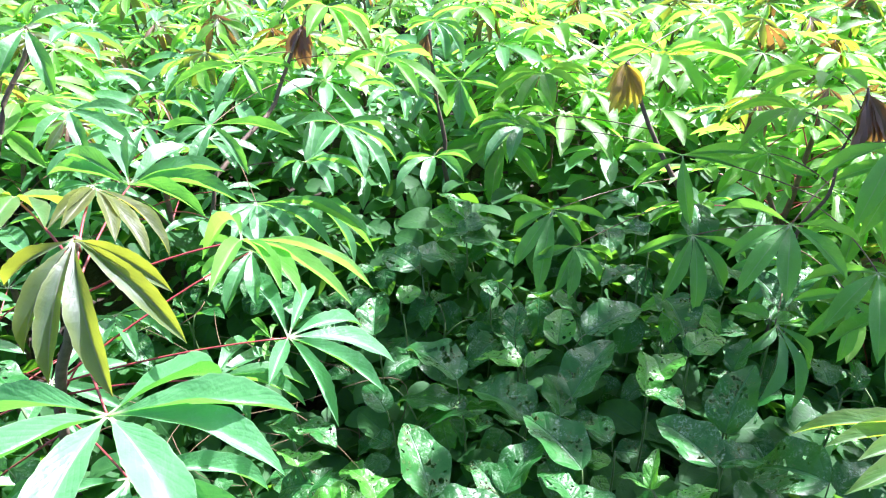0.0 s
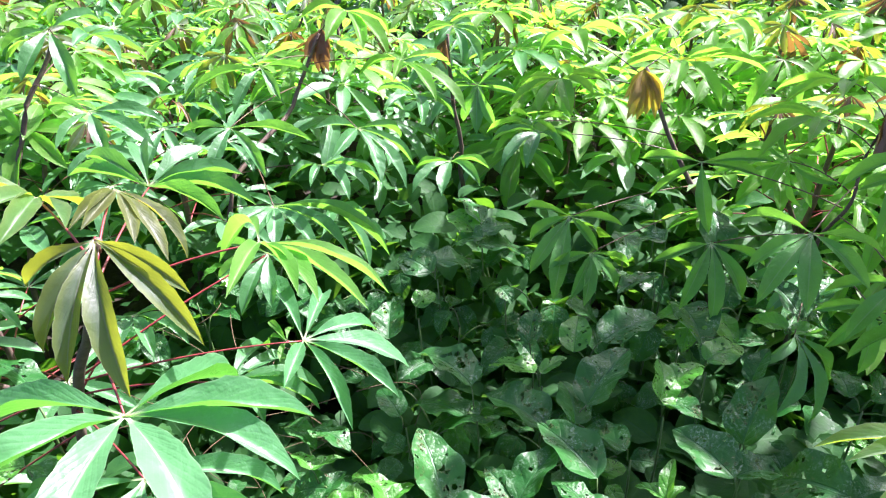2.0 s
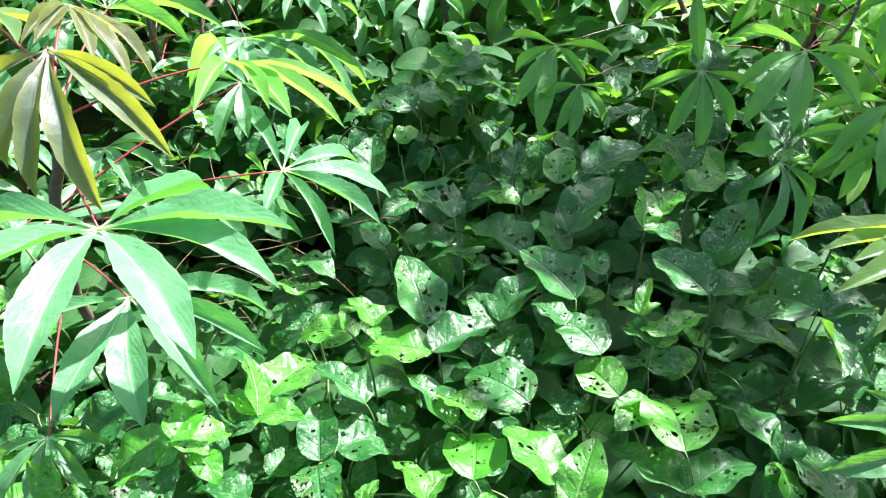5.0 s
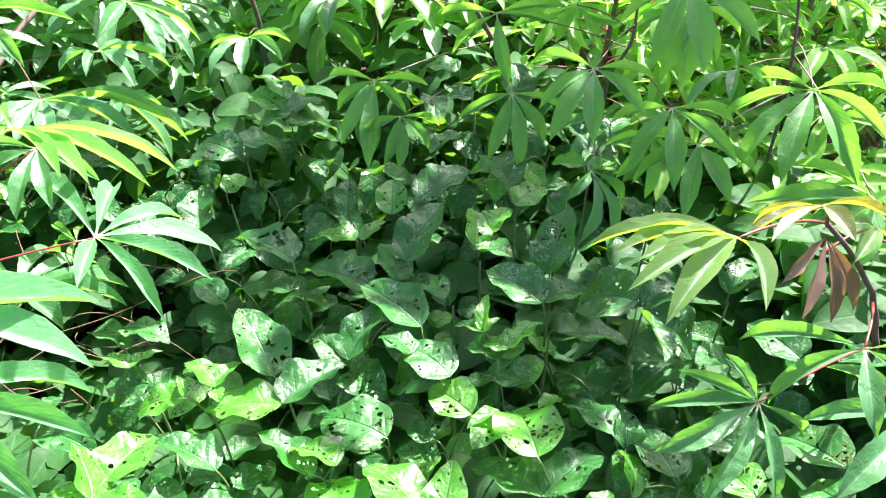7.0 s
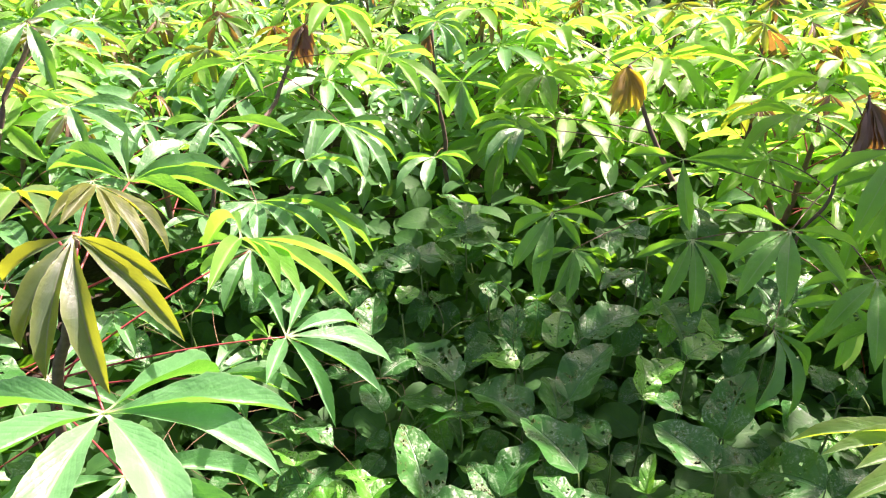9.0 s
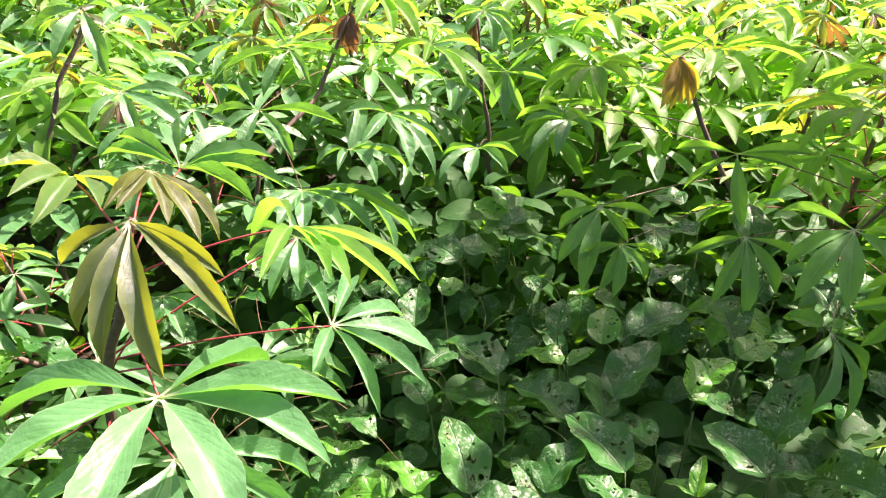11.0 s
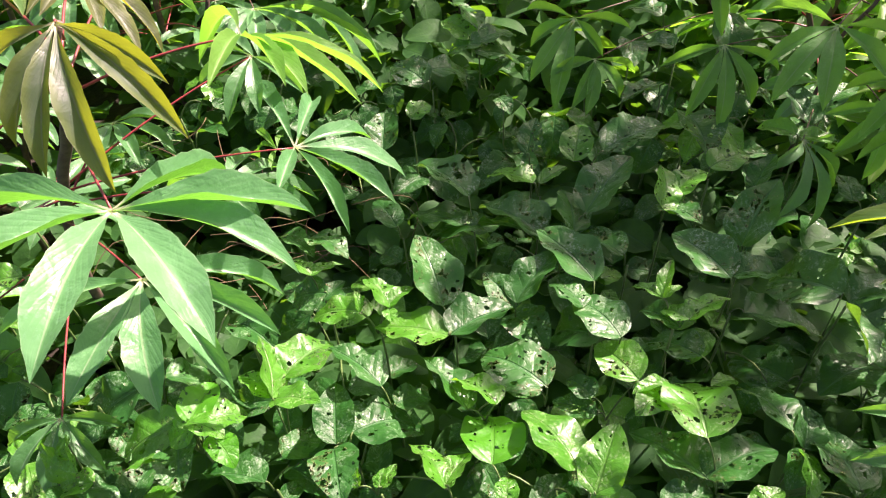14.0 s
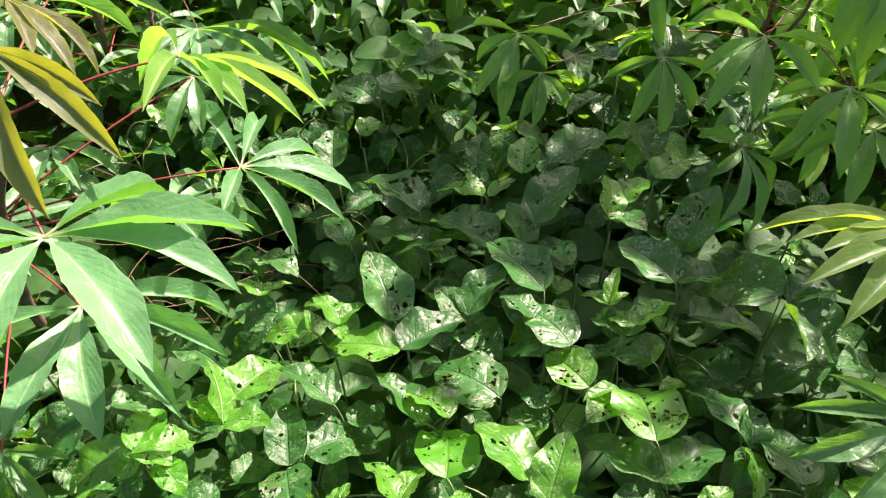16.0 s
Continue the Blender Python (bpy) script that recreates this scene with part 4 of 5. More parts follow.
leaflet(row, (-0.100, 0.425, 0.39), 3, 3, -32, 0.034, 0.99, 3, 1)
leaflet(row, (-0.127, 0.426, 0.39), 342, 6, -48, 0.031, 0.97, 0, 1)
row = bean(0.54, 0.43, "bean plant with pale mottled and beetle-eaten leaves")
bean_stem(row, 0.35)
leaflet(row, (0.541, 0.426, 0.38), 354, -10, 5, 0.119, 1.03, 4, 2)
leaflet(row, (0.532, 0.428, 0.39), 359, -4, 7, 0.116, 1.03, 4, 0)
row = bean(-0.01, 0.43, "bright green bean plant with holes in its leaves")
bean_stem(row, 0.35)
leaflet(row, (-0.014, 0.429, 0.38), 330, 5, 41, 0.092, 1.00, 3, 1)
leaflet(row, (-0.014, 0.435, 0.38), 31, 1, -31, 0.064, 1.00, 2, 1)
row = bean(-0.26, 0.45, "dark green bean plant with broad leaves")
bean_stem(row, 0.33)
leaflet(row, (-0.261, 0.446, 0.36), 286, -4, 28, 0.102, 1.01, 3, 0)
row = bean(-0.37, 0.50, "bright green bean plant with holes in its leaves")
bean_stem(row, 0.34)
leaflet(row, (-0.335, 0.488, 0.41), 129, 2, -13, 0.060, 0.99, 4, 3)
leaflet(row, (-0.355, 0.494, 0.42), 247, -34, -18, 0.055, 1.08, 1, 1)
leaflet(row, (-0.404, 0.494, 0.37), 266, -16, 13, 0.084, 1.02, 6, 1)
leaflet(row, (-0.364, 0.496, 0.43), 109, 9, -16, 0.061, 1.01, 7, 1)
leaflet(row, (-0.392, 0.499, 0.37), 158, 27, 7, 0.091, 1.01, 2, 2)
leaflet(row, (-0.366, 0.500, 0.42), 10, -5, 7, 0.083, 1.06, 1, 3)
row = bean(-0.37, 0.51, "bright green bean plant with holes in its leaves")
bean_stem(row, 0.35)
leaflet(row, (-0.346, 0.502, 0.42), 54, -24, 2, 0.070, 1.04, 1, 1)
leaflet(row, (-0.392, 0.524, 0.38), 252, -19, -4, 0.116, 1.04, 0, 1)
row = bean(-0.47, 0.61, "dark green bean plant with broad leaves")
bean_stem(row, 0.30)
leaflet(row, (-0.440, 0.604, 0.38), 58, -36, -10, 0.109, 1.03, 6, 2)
leaflet(row, (-0.498, 0.621, 0.33), 245, -23, -9, 0.130, 1.05, 4, 0)
row = bean(0.48, 0.50, "dark green bean plant with broad leaves")
bean_stem(row, 0.34)
leaflet(row, (0.484, 0.487, 0.38), 195, 10, -35, 0.076, 1.00, 3, 1)
leaflet(row, (0.490, 0.493, 0.37), 211, 0, -18, 0.063, 0.97, 2, 0)
leaflet(row, (0.491, 0.497, 0.37), 20, 14, 12, 0.072, 1.00, 3, 0)
leaflet(row, (0.473, 0.516, 0.39), 348, -6, 18, 0.118, 1.02, 7, 2)
row = bean(-0.16, 0.51, "dark green bean plant with broad leaves")
bean_stem(row, 0.33)
leaflet(row, (-0.174, 0.498, 0.36), 164, 31, 3, 0.104, 1.00, 4, 0)
leaflet(row, (-0.171, 0.505, 0.36), 353, 1, -4, 0.102, 1.01, 1, 0)
leaflet(row, (-0.149, 0.524, 0.36), 59, -10, -1, 0.118, 1.03, 4, 0)
row = bean(-0.26, 0.55, "bright green bean plant with holes in its leaves")
bean_stem(row, 0.28)
leaflet(row, (-0.260, 0.514, 0.31), 47, -14, 6, 0.078, 1.05, 0, 0)
leaflet(row, (-0.262, 0.549, 0.41), 314, 24, 61, 0.105, 1.00, 4, 1)
leaflet(row, (-0.264, 0.554, 0.40), 109, 13, -13, 0.082, 1.01, 4, 1)
leaflet(row, (-0.265, 0.556, 0.40), 303, 14, 24, 0.072, 1.00, 3, 1)
leaflet(row, (-0.255, 0.592, 0.40), 32, 0, -3, 0.112, 1.03, 6, 1)
row = bean(0.04, 0.55, "bean plant with pale mottled and beetle-eaten leaves")
bean_stem(row, 0.35)
leaflet(row, (0.059, 0.548, 0.40), 317, 2, 31, 0.093, 1.01, 6, 1)
leaflet(row, (0.017, 0.551, 0.38), 320, 8, 31, 0.115, 1.01, 4, 2)
row = bean(0.23, 0.58, "dark green bean plant with broad leaves")
bean_stem(row, 0.31)
leaflet(row, (0.214, 0.570, 0.34), 300, -14, -1, 0.074, 1.04, 6, 0)
leaflet(row, (0.210, 0.588, 0.36), 325, -1, -5, 0.061, 1.05, 7, 0)
leaflet(row, (0.271, 0.592, 0.40), 329, -4, -10, 0.099, 1.06, 2, 1)
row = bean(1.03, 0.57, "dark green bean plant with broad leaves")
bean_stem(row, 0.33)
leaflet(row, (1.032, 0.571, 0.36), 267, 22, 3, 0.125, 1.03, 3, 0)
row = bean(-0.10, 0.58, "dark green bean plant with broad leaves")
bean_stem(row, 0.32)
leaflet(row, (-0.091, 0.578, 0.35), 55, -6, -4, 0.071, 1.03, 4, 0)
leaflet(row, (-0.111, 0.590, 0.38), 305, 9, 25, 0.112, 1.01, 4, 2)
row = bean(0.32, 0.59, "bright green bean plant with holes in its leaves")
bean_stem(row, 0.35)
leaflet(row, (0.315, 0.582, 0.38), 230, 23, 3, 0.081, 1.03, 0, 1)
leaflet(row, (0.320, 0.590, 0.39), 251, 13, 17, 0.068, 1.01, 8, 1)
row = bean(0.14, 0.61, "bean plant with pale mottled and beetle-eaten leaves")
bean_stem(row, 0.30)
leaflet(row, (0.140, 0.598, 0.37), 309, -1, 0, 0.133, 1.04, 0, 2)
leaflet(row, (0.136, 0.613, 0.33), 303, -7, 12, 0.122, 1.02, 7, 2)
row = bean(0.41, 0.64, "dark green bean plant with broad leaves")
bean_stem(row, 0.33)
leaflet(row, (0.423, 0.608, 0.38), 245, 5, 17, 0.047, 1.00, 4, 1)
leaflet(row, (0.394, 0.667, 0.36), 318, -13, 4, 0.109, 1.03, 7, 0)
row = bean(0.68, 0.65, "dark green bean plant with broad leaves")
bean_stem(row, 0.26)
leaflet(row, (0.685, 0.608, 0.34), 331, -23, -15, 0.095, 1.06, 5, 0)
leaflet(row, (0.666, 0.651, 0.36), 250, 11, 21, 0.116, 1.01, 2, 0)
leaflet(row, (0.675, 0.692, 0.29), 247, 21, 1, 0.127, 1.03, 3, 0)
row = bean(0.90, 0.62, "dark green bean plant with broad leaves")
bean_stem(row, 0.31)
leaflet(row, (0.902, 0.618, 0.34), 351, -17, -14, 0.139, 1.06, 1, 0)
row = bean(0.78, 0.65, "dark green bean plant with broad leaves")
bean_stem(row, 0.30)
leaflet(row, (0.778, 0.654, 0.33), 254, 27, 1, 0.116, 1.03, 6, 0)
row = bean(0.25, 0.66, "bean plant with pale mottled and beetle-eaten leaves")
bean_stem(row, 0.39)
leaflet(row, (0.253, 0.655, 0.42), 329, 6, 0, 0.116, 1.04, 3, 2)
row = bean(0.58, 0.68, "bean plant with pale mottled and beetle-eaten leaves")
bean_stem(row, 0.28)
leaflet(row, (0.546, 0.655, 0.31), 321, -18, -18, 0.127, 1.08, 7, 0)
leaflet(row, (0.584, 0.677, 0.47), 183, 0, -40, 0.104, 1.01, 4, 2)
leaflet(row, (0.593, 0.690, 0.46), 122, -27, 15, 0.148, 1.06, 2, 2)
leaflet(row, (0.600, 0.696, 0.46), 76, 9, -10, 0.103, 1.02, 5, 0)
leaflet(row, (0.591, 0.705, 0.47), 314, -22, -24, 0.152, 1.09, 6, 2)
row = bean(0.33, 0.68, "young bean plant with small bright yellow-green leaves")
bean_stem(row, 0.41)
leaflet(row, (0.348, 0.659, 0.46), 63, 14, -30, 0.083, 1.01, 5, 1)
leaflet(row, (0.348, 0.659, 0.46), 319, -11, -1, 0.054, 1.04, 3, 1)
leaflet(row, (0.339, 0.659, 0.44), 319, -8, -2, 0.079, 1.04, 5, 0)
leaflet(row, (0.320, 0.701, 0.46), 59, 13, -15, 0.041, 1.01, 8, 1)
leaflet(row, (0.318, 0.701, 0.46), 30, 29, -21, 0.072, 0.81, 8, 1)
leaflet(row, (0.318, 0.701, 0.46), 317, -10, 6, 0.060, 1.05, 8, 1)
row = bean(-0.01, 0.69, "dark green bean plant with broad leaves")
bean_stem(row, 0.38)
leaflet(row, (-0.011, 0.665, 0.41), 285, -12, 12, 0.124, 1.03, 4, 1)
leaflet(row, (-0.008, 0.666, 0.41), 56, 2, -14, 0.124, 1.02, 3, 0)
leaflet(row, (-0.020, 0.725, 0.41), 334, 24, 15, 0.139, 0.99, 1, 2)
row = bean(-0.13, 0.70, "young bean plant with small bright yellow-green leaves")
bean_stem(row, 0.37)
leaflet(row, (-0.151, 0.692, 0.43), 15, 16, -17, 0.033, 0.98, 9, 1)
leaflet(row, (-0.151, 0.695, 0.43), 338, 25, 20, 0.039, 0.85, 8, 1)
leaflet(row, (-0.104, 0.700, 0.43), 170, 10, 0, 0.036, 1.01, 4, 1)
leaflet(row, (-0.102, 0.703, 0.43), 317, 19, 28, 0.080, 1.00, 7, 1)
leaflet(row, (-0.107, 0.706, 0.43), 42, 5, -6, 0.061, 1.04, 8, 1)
leaflet(row, (-0.157, 0.722, 0.40), 277, -11, 1, 0.089, 1.03, 0, 1)
row = bean(-0.35, 0.70, "dark green bean plant with broad leaves")
bean_stem(row, 0.37)
leaflet(row, (-0.350, 0.695, 0.40), 125, 10, -1, 0.098, 1.03, 5, 0)
row = bean(0.44, 0.73, "bean plant with pale mottled and beetle-eaten leaves")
bean_stem(row, 0.39)
leaflet(row, (0.457, 0.708, 0.42), 90, -16, -14, 0.148, 1.03, 1, 2)
leaflet(row, (0.435, 0.745, 0.46), 329, 1, -8, 0.130, 1.05, 4, 2)
leaflet(row, (0.438, 0.749, 0.46), 79, 1, -2, 0.094, 1.03, 5, 0)
row = bean(0.23, 0.74, "bean plant with pale mottled and beetle-eaten leaves")
bean_stem(row, 0.30)
leaflet(row, (0.204, 0.716, 0.42), 323, 4, 19, 0.079, 1.02, 0, 2)
leaflet(row, (0.250, 0.730, 0.33), 298, -32, -21, 0.128, 1.09, 5, 0)
leaflet(row, (0.233, 0.783, 0.41), 322, 9, 2, 0.146, 1.03, 4, 2)
row = bean(0.80, 0.74, "dark green bean plant with broad leaves")
bean_stem(row, 0.39)
leaflet(row, (0.799, 0.735, 0.42), 67, 20, -16, 0.110, 1.00, 5, 0)
row = bean(-0.64, 0.74, "bright green bean plant with holes in its leaves")
bean_stem(row, 0.35)
leaflet(row, (-0.640, 0.739, 0.38), 267, -10, 9, 0.143, 1.03, 2, 1)
row = bean(0.10, 0.76, "dark green bean plant with broad leaves")
bean_stem(row, 0.31)
leaflet(row, (0.101, 0.747, 0.38), 324, 10, -4, 0.090, 1.05, 6, 0)
leaflet(row, (0.101, 0.751, 0.39), 49, 15, -21, 0.126, 1.01, 1, 0)
leaflet(row, (0.100, 0.770, 0.34), 149, 29, 7, 0.110, 1.06, 4, 0)
row = bean(-0.23, 0.77, "young bean plant with small bright yellow-green leaves")
bean_stem(row, 0.37)
leaflet(row, (-0.214, 0.761, 0.40), 274, -20, -20, 0.088, 1.09, 3, 2)
leaflet(row, (-0.239, 0.772, 0.43), 305, 17, 27, 0.055, 1.01, 7, 1)
leaflet(row, (-0.239, 0.772, 0.43), 46, -11, -13, 0.065, 1.05, 9, 1)
row = bean(-0.74, 0.80, "dark green bean plant with broad leaves")
bean_stem(row, 0.33)
leaflet(row, (-0.733, 0.792, 0.36), 20, -12, 0, 0.110, 1.04, 2, 0)
leaflet(row, (-0.756, 0.813, 0.38), 255, -14, -10, 0.085, 1.05, 4, 1)
row = bean(0.47, 0.81, "dark green bean plant with broad leaves")
bean_stem(row, 0.44)
leaflet(row, (0.467, 0.806, 0.47), 48, 31, -19, 0.140, 0.98, 6, 0)
row = bean(-0.88, 0.83, "dark green bean plant with broad leaves")
bean_stem(row, 0.35)
leaflet(row, (-0.885, 0.832, 0.38), 113, -3, -27, 0.097, 0.99, 2, 0)
row = bean(0.30, 0.86, "dark green bean plant with broad leaves")
bean_stem(row, 0.37)
leaflet(row, (0.297, 0.855, 0.40), 313, -5, 7, 0.108, 1.03, 5, 0)
row = bean(-0.28, 0.87, "bean plant with pale mottled and beetle-eaten leaves")
bean_stem(row, 0.39)
leaflet(row, (-0.257, 0.874, 0.42), 120, 6, -20, 0.090, 1.02, 0, 2)
leaflet(row, (-0.308, 0.875, 0.42), 119, 7, -15, 0.078, 1.02, 5, 2)
row = bean(0.71, 0.91, "dark green bean plant with broad leaves")
bean_stem(row, 0.45)
leaflet(row, (0.726, 0.903, 0.48), 21, 38, 32, 0.061, 0.95, 0, 0)
leaflet(row, (0.689, 0.912, 0.48), 1, 23, 2, 0.067, 1.03, 7, 0)
row = bean(0.19, 0.92, "bean plant with pale mottled and beetle-eaten leaves")
bean_stem(row, 0.35)
leaflet(row, (0.215, 0.907, 0.41), 348, 31, 25, 0.105, 0.98, 2, 0)
leaflet(row, (0.155, 0.913, 0.38), 311, 0, 25, 0.145, 1.03, 5, 2)
leaflet(row, (0.161, 0.926, 0.38), 314, 9, 9, 0.160, 1.03, 5, 2)
leaflet(row, (0.238, 0.935, 0.43), 46, 24, -11, 0.151, 1.01, 4, 2)
row = bean(-0.96, 0.92, "bright green bean plant with holes in its leaves")
bean_stem(row, 0.37)
leaflet(row, (-0.961, 0.915, 0.40), 5, 5, 0, 0.132, 1.04, 1, 1)
row = bean(0.37, 0.93, "bright green bean plant with holes in its leaves")
bean_stem(row, 0.41)
leaflet(row, (0.364, 0.918, 0.46), 357, 36, 31, 0.093, 0.97, 7, 1)
leaflet(row, (0.364, 0.918, 0.46), 88, -10, 4, 0.067, 1.04, 3, 1)
leaflet(row, (0.376, 0.947, 0.44), 152, 17, 1, 0.100, 1.04, 6, 0)
leaflet(row, (0.394, 0.950, 0.46), 55, 23, -15, 0.091, 1.01, 3, 1)
row = bean(0.54, 0.96, "dark green bean plant with broad leaves")
bean_stem(row, 0.44)
leaflet(row, (0.538, 0.960, 0.47), 53, 29, -19, 0.078, 1.00, 1, 0)
row = bean(-0.11, 0.97, "dark green bean plant with broad leaves")
bean_stem(row, 0.33)
leaflet(row, (-0.111, 0.970, 0.36), 324, 16, -1, 0.086, 1.04, 0, 0)
row = bean(-0.83, 0.97, "dark green bean plant with broad leaves")
bean_stem(row, 0.37)
leaflet(row, (-0.826, 0.974, 0.40), 290, 23, 33, 0.149, 1.01, 0, 0)
row = bean(0.03, 0.99, "dark green bean plant with broad leaves")
bean_stem(row, 0.33)
leaflet(row, (0.050, 0.975, 0.36), 283, -19, 6, 0.133, 1.03, 0, 0)
leaflet(row, (0.016, 0.976, 0.36), 303, 4, 18, 0.140, 1.02, 2, 0)
leaflet(row, (0.028, 1.027, 0.39), 313, 17, 13, 0.157, 1.02, 2, 2)
row = bean(0.47, 1.02, "bright green bean plant with holes in its leaves")
bean_stem(row, 0.44)
leaflet(row, (0.474, 1.018, 0.47), 65, 14, 4, 0.094, 1.04, 0, 1)
row = bean(0.16, 1.04, "bright green bean plant with holes in its leaves")
bean_stem(row, 0.38)
leaflet(row, (0.165, 1.045, 0.41), 56, 11, 1, 0.072, 1.07, 9, 1)
leaflet(row, (0.153, 1.045, 0.41), 306, -2, 14, 0.111, 1.03, 3, 1)
row = bean(0.65, 1.08, "bright green bean plant with holes in its leaves")
bean_stem(row, 0.47)
leaflet(row, (0.651, 1.079, 0.50), 93, -9, 10, 0.086, 1.09, 9, 1)
leaflet(row, (0.647, 1.083, 0.50), 318, -14, -20, 0.089, 1.13, 8, 1)
row = bean(0.26, 1.09, "bean plant with pale mottled and beetle-eaten leaves")
bean_stem(row, 0.40)
leaflet(row, (0.236, 1.089, 0.43), 14, 22, -4, 0.099, 0.98, 1, 1)
leaflet(row, (0.293, 1.099, 0.45), 64, 11, 1, 0.148, 1.04, 4, 2)
row = bean(0.15, 1.13, "dark green bean plant with broad leaves")
bean_stem(row, 0.39)
leaflet(row, (0.148, 1.128, 0.42), 17, 25, -6, 0.089, 1.00, 6, 0)
row = bean(0.73, 1.17, "dark green bean plant with broad leaves")
bean_stem(row, 0.45)
leaflet(row, (0.705, 1.144, 0.48), 345, 20, 2, 0.111, 1.03, 3, 0)
leaflet(row, (0.750, 1.192, 0.49), 56, 29, -10, 0.100, 1.01, 7, 2)
row = bean(-0.15, 1.15, "dark green bean plant with broad leaves")
bean_stem(row, 0.38)
leaflet(row, (-0.148, 1.147, 0.41), 1, 22, -6, 0.107, 1.00, 3, 0)
row = bean(0.49, 1.23, "dark green bean plant with broad leaves")
bean_stem(row, 0.42)
leaflet(row, (0.492, 1.227, 0.45), 180, 8, -3, 0.152, 1.03, 3, 0)
row = bean(-0.10, 1.25, "bright green bean plant with holes in its leaves")
bean_stem(row, 0.39)
leaflet(row, (-0.096, 1.255, 0.42), 36, 17, 10, 0.071, 1.06, 7, 1)
row = bean(0.44, 1.30, "dark green bean plant with broad leaves")
bean_stem(row, 0.45)
leaflet(row, (0.440, 1.297, 0.48), 237, -2, 17, 0.111, 1.02, 6, 0)
row = bean(0.10, 1.31, "dark green bean plant with broad leaves")
bean_stem(row, 0.41)
leaflet(row, (0.097, 1.309, 0.44), 154, 3, 6, 0.058, 1.05, 7, 0)
row = bean(-0.06, 1.37, "bean plant with pale mottled and beetle-eaten leaves")
bean_stem(row, 0.42)
leaflet(row, (-0.064, 1.352, 0.45), 309, 14, -15, 0.111, 1.07, 0, 2)
leaflet(row, (-0.058, 1.391, 0.46), 67, -6, 8, 0.114, 1.04, 3, 2)
row = bean(0.49, 1.41, "bean plant with pale mottled and beetle-eaten leaves")
bean_stem(row, 0.48)
leaflet(row, (0.492, 1.411, 0.51), 315, -1, -10, 0.097, 1.04, 6, 2)
row = bean(0.59, 1.44, "dark green bean plant with broad leaves")
bean_stem(row, 0.55)
leaflet(row, (0.595, 1.436, 0.58), 178, -18, -17, 0.143, 1.00, 7, 0)
row = bean(0.05, 1.49, "bean plant with pale mottled and beetle-eaten leaves")
bean_stem(row, 0.44)
leaflet(row, (0.048, 1.453, 0.47), 70, -10, -3, 0.150, 1.03, 3, 2)
leaflet(row, (0.062, 1.477, 0.48), 286, -12, -12, 0.109, 1.05, 6, 2)
leaflet(row, (0.056, 1.491, 0.48), 59, 9, -3, 0.115, 1.03, 3, 2)
leaflet(row, (0.042, 1.506, 0.48), 317, 20, -10, 0.109, 1.05, 7, 1)
leaflet(row, (0.057, 1.531, 0.49), 316, 30, 22, 0.124, 1.02, 3, 2)
row = bean(0.40, 1.46, "dark green bean plant with broad leaves")
bean_stem(row, 0.47)
leaflet(row, (0.405, 1.461, 0.50), 187, 0, -7, 0.107, 1.00, 0, 0)
row = bean(0.49, 1.53, "dark green bean plant with broad leaves")
bean_stem(row, 0.50)
leaflet(row, (0.488, 1.527, 0.53), 313, -2, -5, 0.117, 1.04, 0, 0)


# ---- the rest of the field ----
rng = random.Random(21)
count = 0
for i in range(11):
    for j in range(8):
        x, y = -0.75 + i * 0.185 + rng.uniform(-0.06, 0.06), 0.32 + j * 0.175 + rng.uniform(-0.06, 0.06)
        if abs(x) > 0.8 * y + 0.45 or (x < -0.16 and 0.85 < y < 1.3):
            continue
        free_bean(x, y, (0.26 if y < 1.3 else 0.37) + rng.uniform(-0.05, 0.04), 100 + count, 5, fine=False)
        count += 1


def undergrowth():
    """Low leaves under and behind the crop, too many to tell apart."""
    rng = random.Random(3)
    v, f, t = [], [], []
    for k in range(14500):
        y = -0.4 + 6.5 * rng.random() ** 1.25
        x = rng.uniform(-1, 1) * (0.85 * max(y, 0) + 1.2)
        if 9500 < k <= 12000:
            x, y = rng.uniform(-0.8, 1.2), rng.uniform(0.4, 2.0)
        if k > 12000:
            x, y = rng.uniform(0.45, 1.4), rng.uniform(0.05, 1.1)
        near = -1.1 < x < 1.0 and y < 1.5
        z = rng.uniform(0.05, 0.24 if near else 0.42 if y < 3.5 else 0.5)
        if -0.62 < x < -0.16 and 0.85 < y < 1.3 or -1.1 < x < -0.4 and y < 0.8:
            z = 0.4 * z - 0.01
        s = rng.uniform(0.08, 0.13) * (1.0 if y < 2.5 else 1.3)
        m = turned((x, y, z), rng.uniform(0, 360), rng.uniform(-50, 15), rng.uniform(-25, 25), s)
        start = len(v)
        bv, bf, bt = blade(1.0, 0.34, 0.5, 0.8, 7, 2, 0.0, 0.15, 0.4, 0.3)
        v.extend(m @ Vector(p) for p in bv)
        f.extend(tuple(start + i for i in p) for p in bf)
        t.extend(bt)
    return tagged(new("undergrowth", mesh_of("undergrowth", v, f, UNDER, t)), "low green leaves under the crop", "undergrowth", kind="stuff")


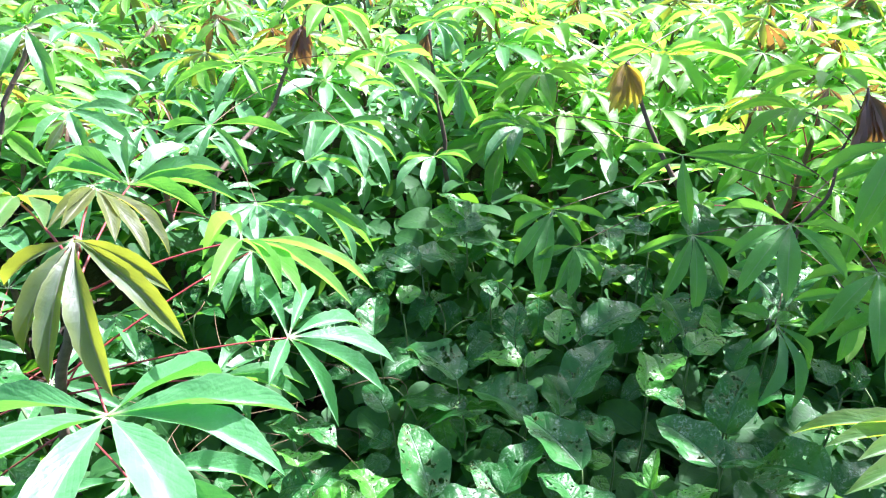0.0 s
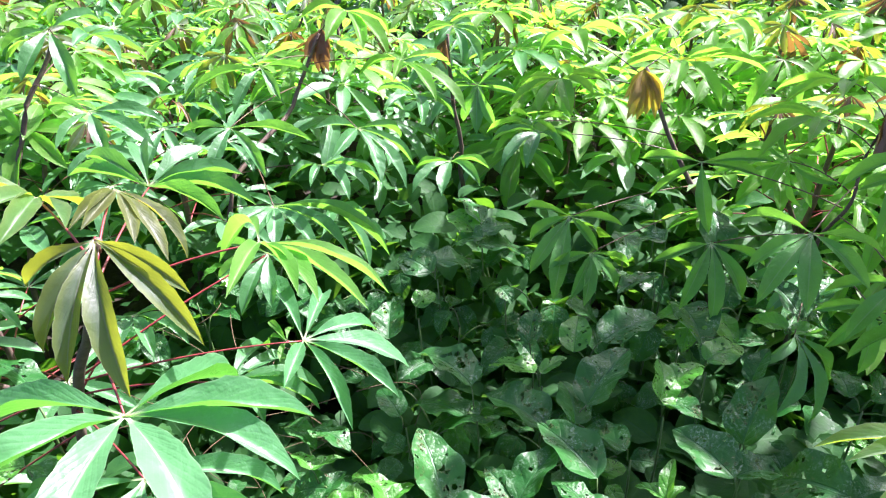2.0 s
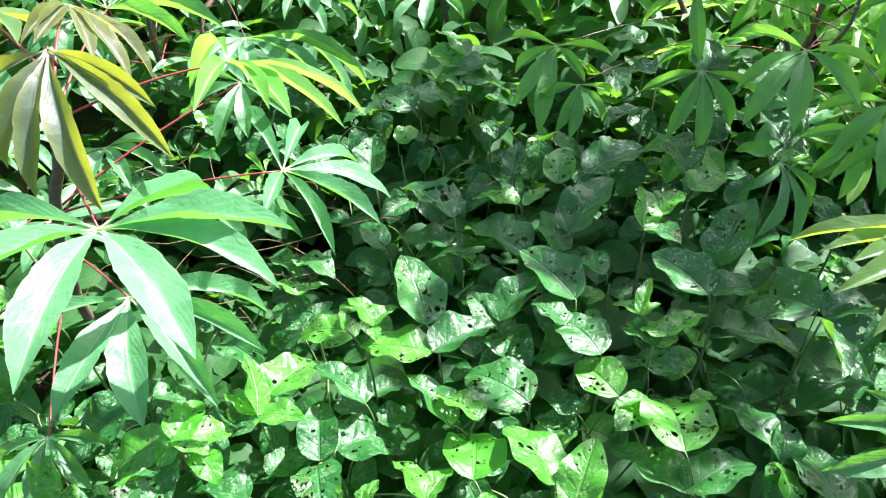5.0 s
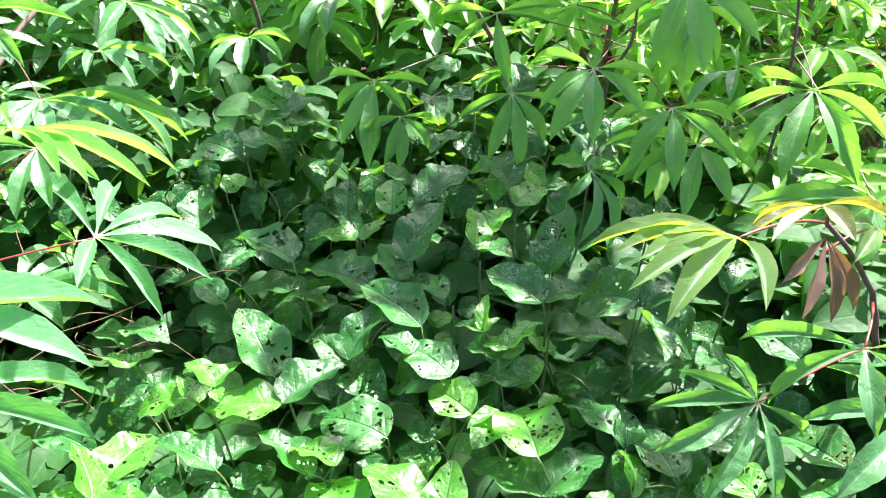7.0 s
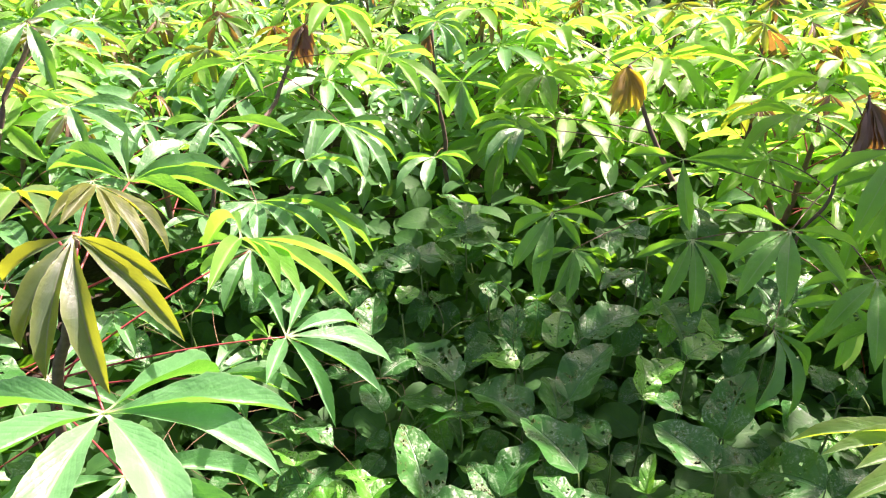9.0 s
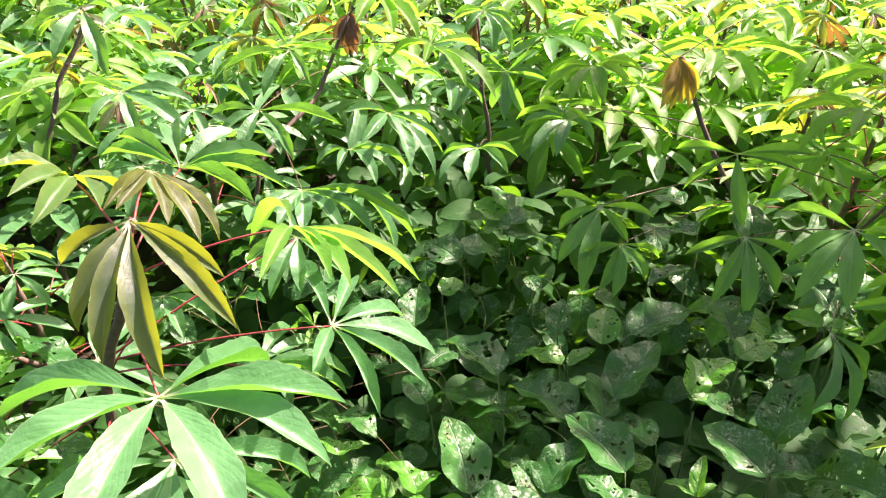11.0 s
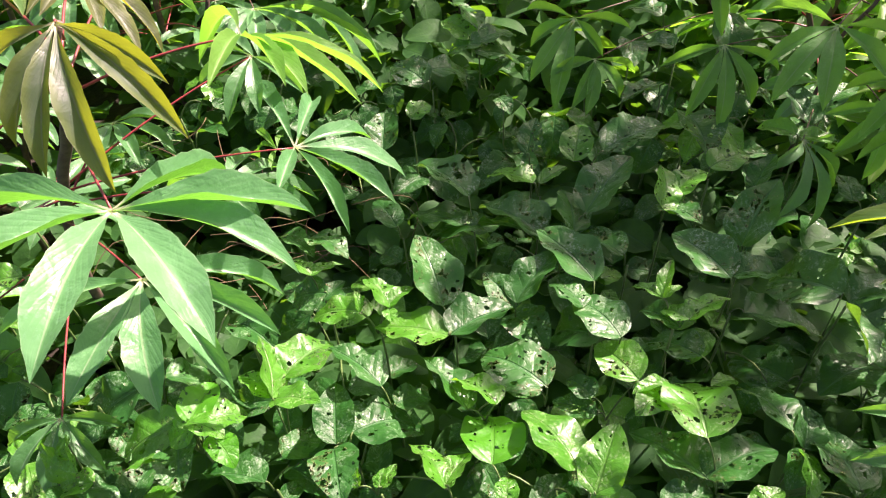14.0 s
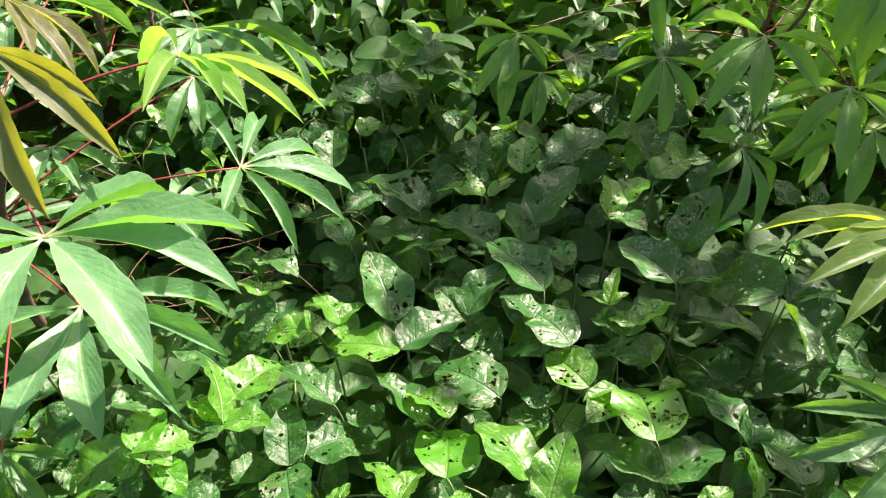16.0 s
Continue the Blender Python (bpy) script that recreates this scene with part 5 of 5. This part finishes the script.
def field_margin():
    """The same low growth round the rest of the plot, thinning out at its edge."""
    rng = random.Random(31)
    v, f, t = [], [], []
    while len(f) < 8 * 11000:
        x, y = rng.uniform(-5.6, 5.6), rng.uniform(-2.2, 6.05)
        if abs(x) < 0.85 * max(y, 0) + 1.15 and y > -0.4:
            continue
        edge = min(5.3 - abs(x), y + 2.0) + 0.9 * noise.noise(Vector((x, y, 0)))
        if edge < rng.uniform(-0.1, 0.7):
            continue
        m = turned((x, y, rng.uniform(0.03, 0.34)), rng.uniform(0, 360), rng.uniform(-50, 15), rng.uniform(-25, 25), rng.uniform(0.1, 0.17))
        start = len(v)
        bv, bf, bt = blade(1.0, 0.34, 0.5, 0.8, 4, 2, 0.0, 0.15, 0.4, 0.3)
        v.extend(m @ Vector(p) for p in bv)
        f.extend(tuple(start + i for i in p) for p in bf)
        t.extend(bt)
    return tagged(new("undergrowth", mesh_of("undergrowth", v, f, UNDER, t)), "low green leaves along the plot's margin", "undergrowth", kind="stuff")


undergrowth()
field_margin()
rng = random.Random(8)
for i in range(17):
    for j in range(5):
        x, y = -3.2 + i * 0.4 + rng.uniform(-0.13, 0.13), 1.9 + j * 0.37 + rng.uniform(-0.13, 0.13)
        if abs(x) > 0.75 * y + 0.6 or (-0.9 < x < 1.0 and y < 2.2):
            continue
        # To the right more leaves get the sunlit yellow-green: backlight put into colour.
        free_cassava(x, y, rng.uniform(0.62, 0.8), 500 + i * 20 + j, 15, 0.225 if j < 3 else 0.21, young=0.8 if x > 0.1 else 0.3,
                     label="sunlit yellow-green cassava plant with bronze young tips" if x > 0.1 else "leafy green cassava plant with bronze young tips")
for x, y, top in ((-1.15, 0.75, 0.38), (-0.95, 1.15, 0.46), (-0.8, 1.75, 0.66), (1.35, 0.8, 0.6), (1.25, 1.75, 0.7), (0.95, 1.7, 0.72), (1.45, 1.45, 0.74), (1.6, 1.9, 0.76),
                  (1.12, 1.42, 0.4), (1.32, 1.05, 0.36), (1.62, 1.25, 0.42), (1.75, 1.6, 0.5), (1.08, 2.0, 0.5)):
    # Right-hand plants get the painted sunlit leaf colour throughout, left ones hardly.
    free_cassava(x, y, top, int(900 + x * 50 + y * 7), 18, 0.15, fine=True, young=1.0 if x > 0.5 else 0.12)


# ---- unseen tree, added so its crown shades the beans ----
def shade_tree(x, y, crown, clumps):
    rng = random.Random(12)
    tree = new("tree")
    tree.location = (x, y, 0)
    tagged(tree, "unseen slender tree with small leaves, added to shade the beans", "tree")
    crown = Vector(crown) - tree.location
    trunk_top = crown + Vector((0.1, 0.05, -0.35))
    part("trunk", tube("trunk", arc((0, 0, -0.1), trunk_top, (0.25, 0, 0.3), 12), (0.06, 0.03), BARK, 10), tree)
    v, f, t = [], [], []
    for cx, cy, r, leaves in clumps:
        mid = Vector((cx, cy, 0.42)) + SUN_DIR * reach - tree.location
        part("limb", tube("limb", arc(trunk_top, mid, (0, 0, 0.12), 8), (0.02, 0.005), BARK, 6), tree)
        for _ in range(int(leaves * 0.52)):
            a, d = rng.uniform(0, 6.3), r * math.sqrt(rng.random())
            q = mid + Vector((math.cos(a) * d, math.sin(a) * d, rng.gauss(0, 0.12)))
            m = turned(q, rng.uniform(0, 360), rng.uniform(-40, 20), rng.uniform(-30, 30), rng.uniform(0.11, 0.17))
            s = len(v)
            bv, bf, bt = blade(1.0, 0.22, 0.7, 0.9, 4, 2)
            v.extend(m @ Vector(p) for p in bv)
            f.extend(tuple(s + i for i in p) for p in bf)
            t.extend(bt)
    tagged(part("crown", mesh_of("crown", v, f, WEED, t), tree), kind="stuff")


reach = 2.3
# Clumps stand sunward of the patches meant to lie in shade.
shade_tree(2.6, 1.8, Vector((0.3, 1.0, 0.42)) + SUN_DIR * reach,
           ((0.45, 0.62, 0.27, 120), (0.18, 1.0, 0.2, 120), (0.1, 1.3, 0.3, 190), (0.62, 0.8, 0.16, 60), (0.72, 1.0, 0.13, 40), (0.43, 1.0, 0.14, 50), (0.52, 1.22, 0.12, 35)))


# ---- towards the wall ----
for x, y, top, n in ((-1.87, 3.3, 0.98, 34), (-2.3, 3.7, 1.0, 30), (-0.38, 4.2, 0.88, 30), (0.33, 4.6, 0.78, 22), (0.88, 4.0, 0.78, 24),
                     (1.64, 3.5, 0.98, 36), (2.05, 3.6, 0.98, 32), (2.5, 3.9, 0.95, 26), (-1.25, 4.4, 0.66, 20), (-0.85, 4.9, 0.6, 18), (-3.0, 4.4, 0.9, 26), (3.2, 4.6, 0.9, 24)):
    free_cassava(x, y, top, int(1300 + x * 70), n, 0.18, young=0.4, label="cassava plant with drooping leaves before the brick wall")


def weeds(x0, x1, y0, y1, top, plants, seed):
    """A stand of thin-stemmed weeds with small leaves."""
    rng = random.Random(seed)
    v, f, t = [], [], []
    for _ in range(plants):
        foot = Vector((rng.uniform(x0, x1), rng.uniform(y0, y1), 0))
        h = top * rng.uniform(0.6, 1.05)
        tip = foot + Vector((rng.uniform(-0.1, 0.1), rng.uniform(-0.1, 0.1), h))
        for k in range(46):
            q = foot.lerp(tip, rng.uniform(0.2, 1.0))
            m = turned(q, rng.uniform(0, 360), rng.uniform(-30, 35), rng.uniform(-20, 20), rng.uniform(0.03, 0.065))
            s = len(v)
            bv, bf, bt = blade(1.0, 0.2, 0.6, 0.9, 3, 2, 0.0, 0.2, 0.5, 0.3)
            v.extend(m @ Vector(p) for p in bv)
            f.extend(tuple(s + i for i in p) for p in bf)
            t.extend(bt)
        s = len(v)
        for a in (0, 2.1, 4.2):
            d = Vector((math.cos(a), math.sin(a), 0)) * 0.003
            v.extend((foot + d, tip + d * 0.4))
            t.extend(((0.5, 0.1), (0.5, 0.9)))
        f.extend(((s, s + 2, s + 3, s + 1), (s + 2, s + 4, s + 5, s + 3), (s + 4, s, s + 1, s + 5)))
    return tagged(new("weeds", mesh_of("weeds", v, f, WEED, t)), "dark green weeds with small leaves at the wall's foot", "weeds", kind="stuff")


weeds(1.0, 2.7, 4.9, 6.05, 0.84, 420, 41)
weeds(2.7, 4.6, 4.9, 6.05, 0.6, 110, 42)
weeds(-4.6, 1.1, 5.4, 6.05, 0.34, 120, 43)


def tall_grass(x, y, seed):
    """A tuft of tall pale grass."""
    rng = random.Random(seed)
    v, f, t = [], [], []
    for _ in range(26):
        m = turned((x + rng.uniform(-0.12, 0.12), y + rng.uniform(-0.08, 0.08), 0), rng.uniform(0, 360), rng.uniform(70, 88), rng.uniform(-8, 8), rng.uniform(0.7, 1.1))
        s = len(v)
        bv, bf, bt = blade(1.0, 0.009, 0.2, 0.6, 7, 2, 0.0, 0.05, rng.uniform(0.1, 0.5), 0.4)
        v.extend(m @ Vector(p) for p in bv)
        f.extend(tuple(s + i for i in p) for p in bf)
        t.extend(bt)
    return tagged(new("grass_tuft", mesh_of("grass_tuft", v, f, GRASS, t)), "tall pale green grass tuft by the wall", "grass", kind="stuff")


tall_grass(0.85, 5.2, 51)
tall_grass(1.0, 5.35, 52)


# ---- dry litter between the stalks ----
def litter():
    rng = random.Random(61)
    v, f = [], []
    for _ in range(36):
        x, y, z = rng.uniform(-0.75, -0.2), rng.uniform(0.95, 1.35), rng.uniform(0.02, 0.38)
        a, ln = rng.uniform(0, 6.3), rng.uniform(0.12, 0.3)
        pts = arc((x, y, z), (x + math.cos(a) * ln, y + math.sin(a) * ln, z + rng.uniform(-0.08, 0.08)), (rng.uniform(-0.06, 0.06), rng.uniform(-0.06, 0.06), rng.uniform(-0.05, 0.07)), 8)
        me = tube("stalk", pts, (0.0012, 0.0007), DRY, 4)
        k = len(v)
        v.extend(q.co.copy() for q in me.vertices)
        f.extend(tuple(k + i for i in q.vertices) for q in me.polygons)
        bpy.data.meshes.remove(me)
    return tagged(new("dry_stalks", mesh_of("dry_stalks", v, f, DRY)), "thin dry brown vine stalks under the leaves", "litter", kind="stuff")


litter()
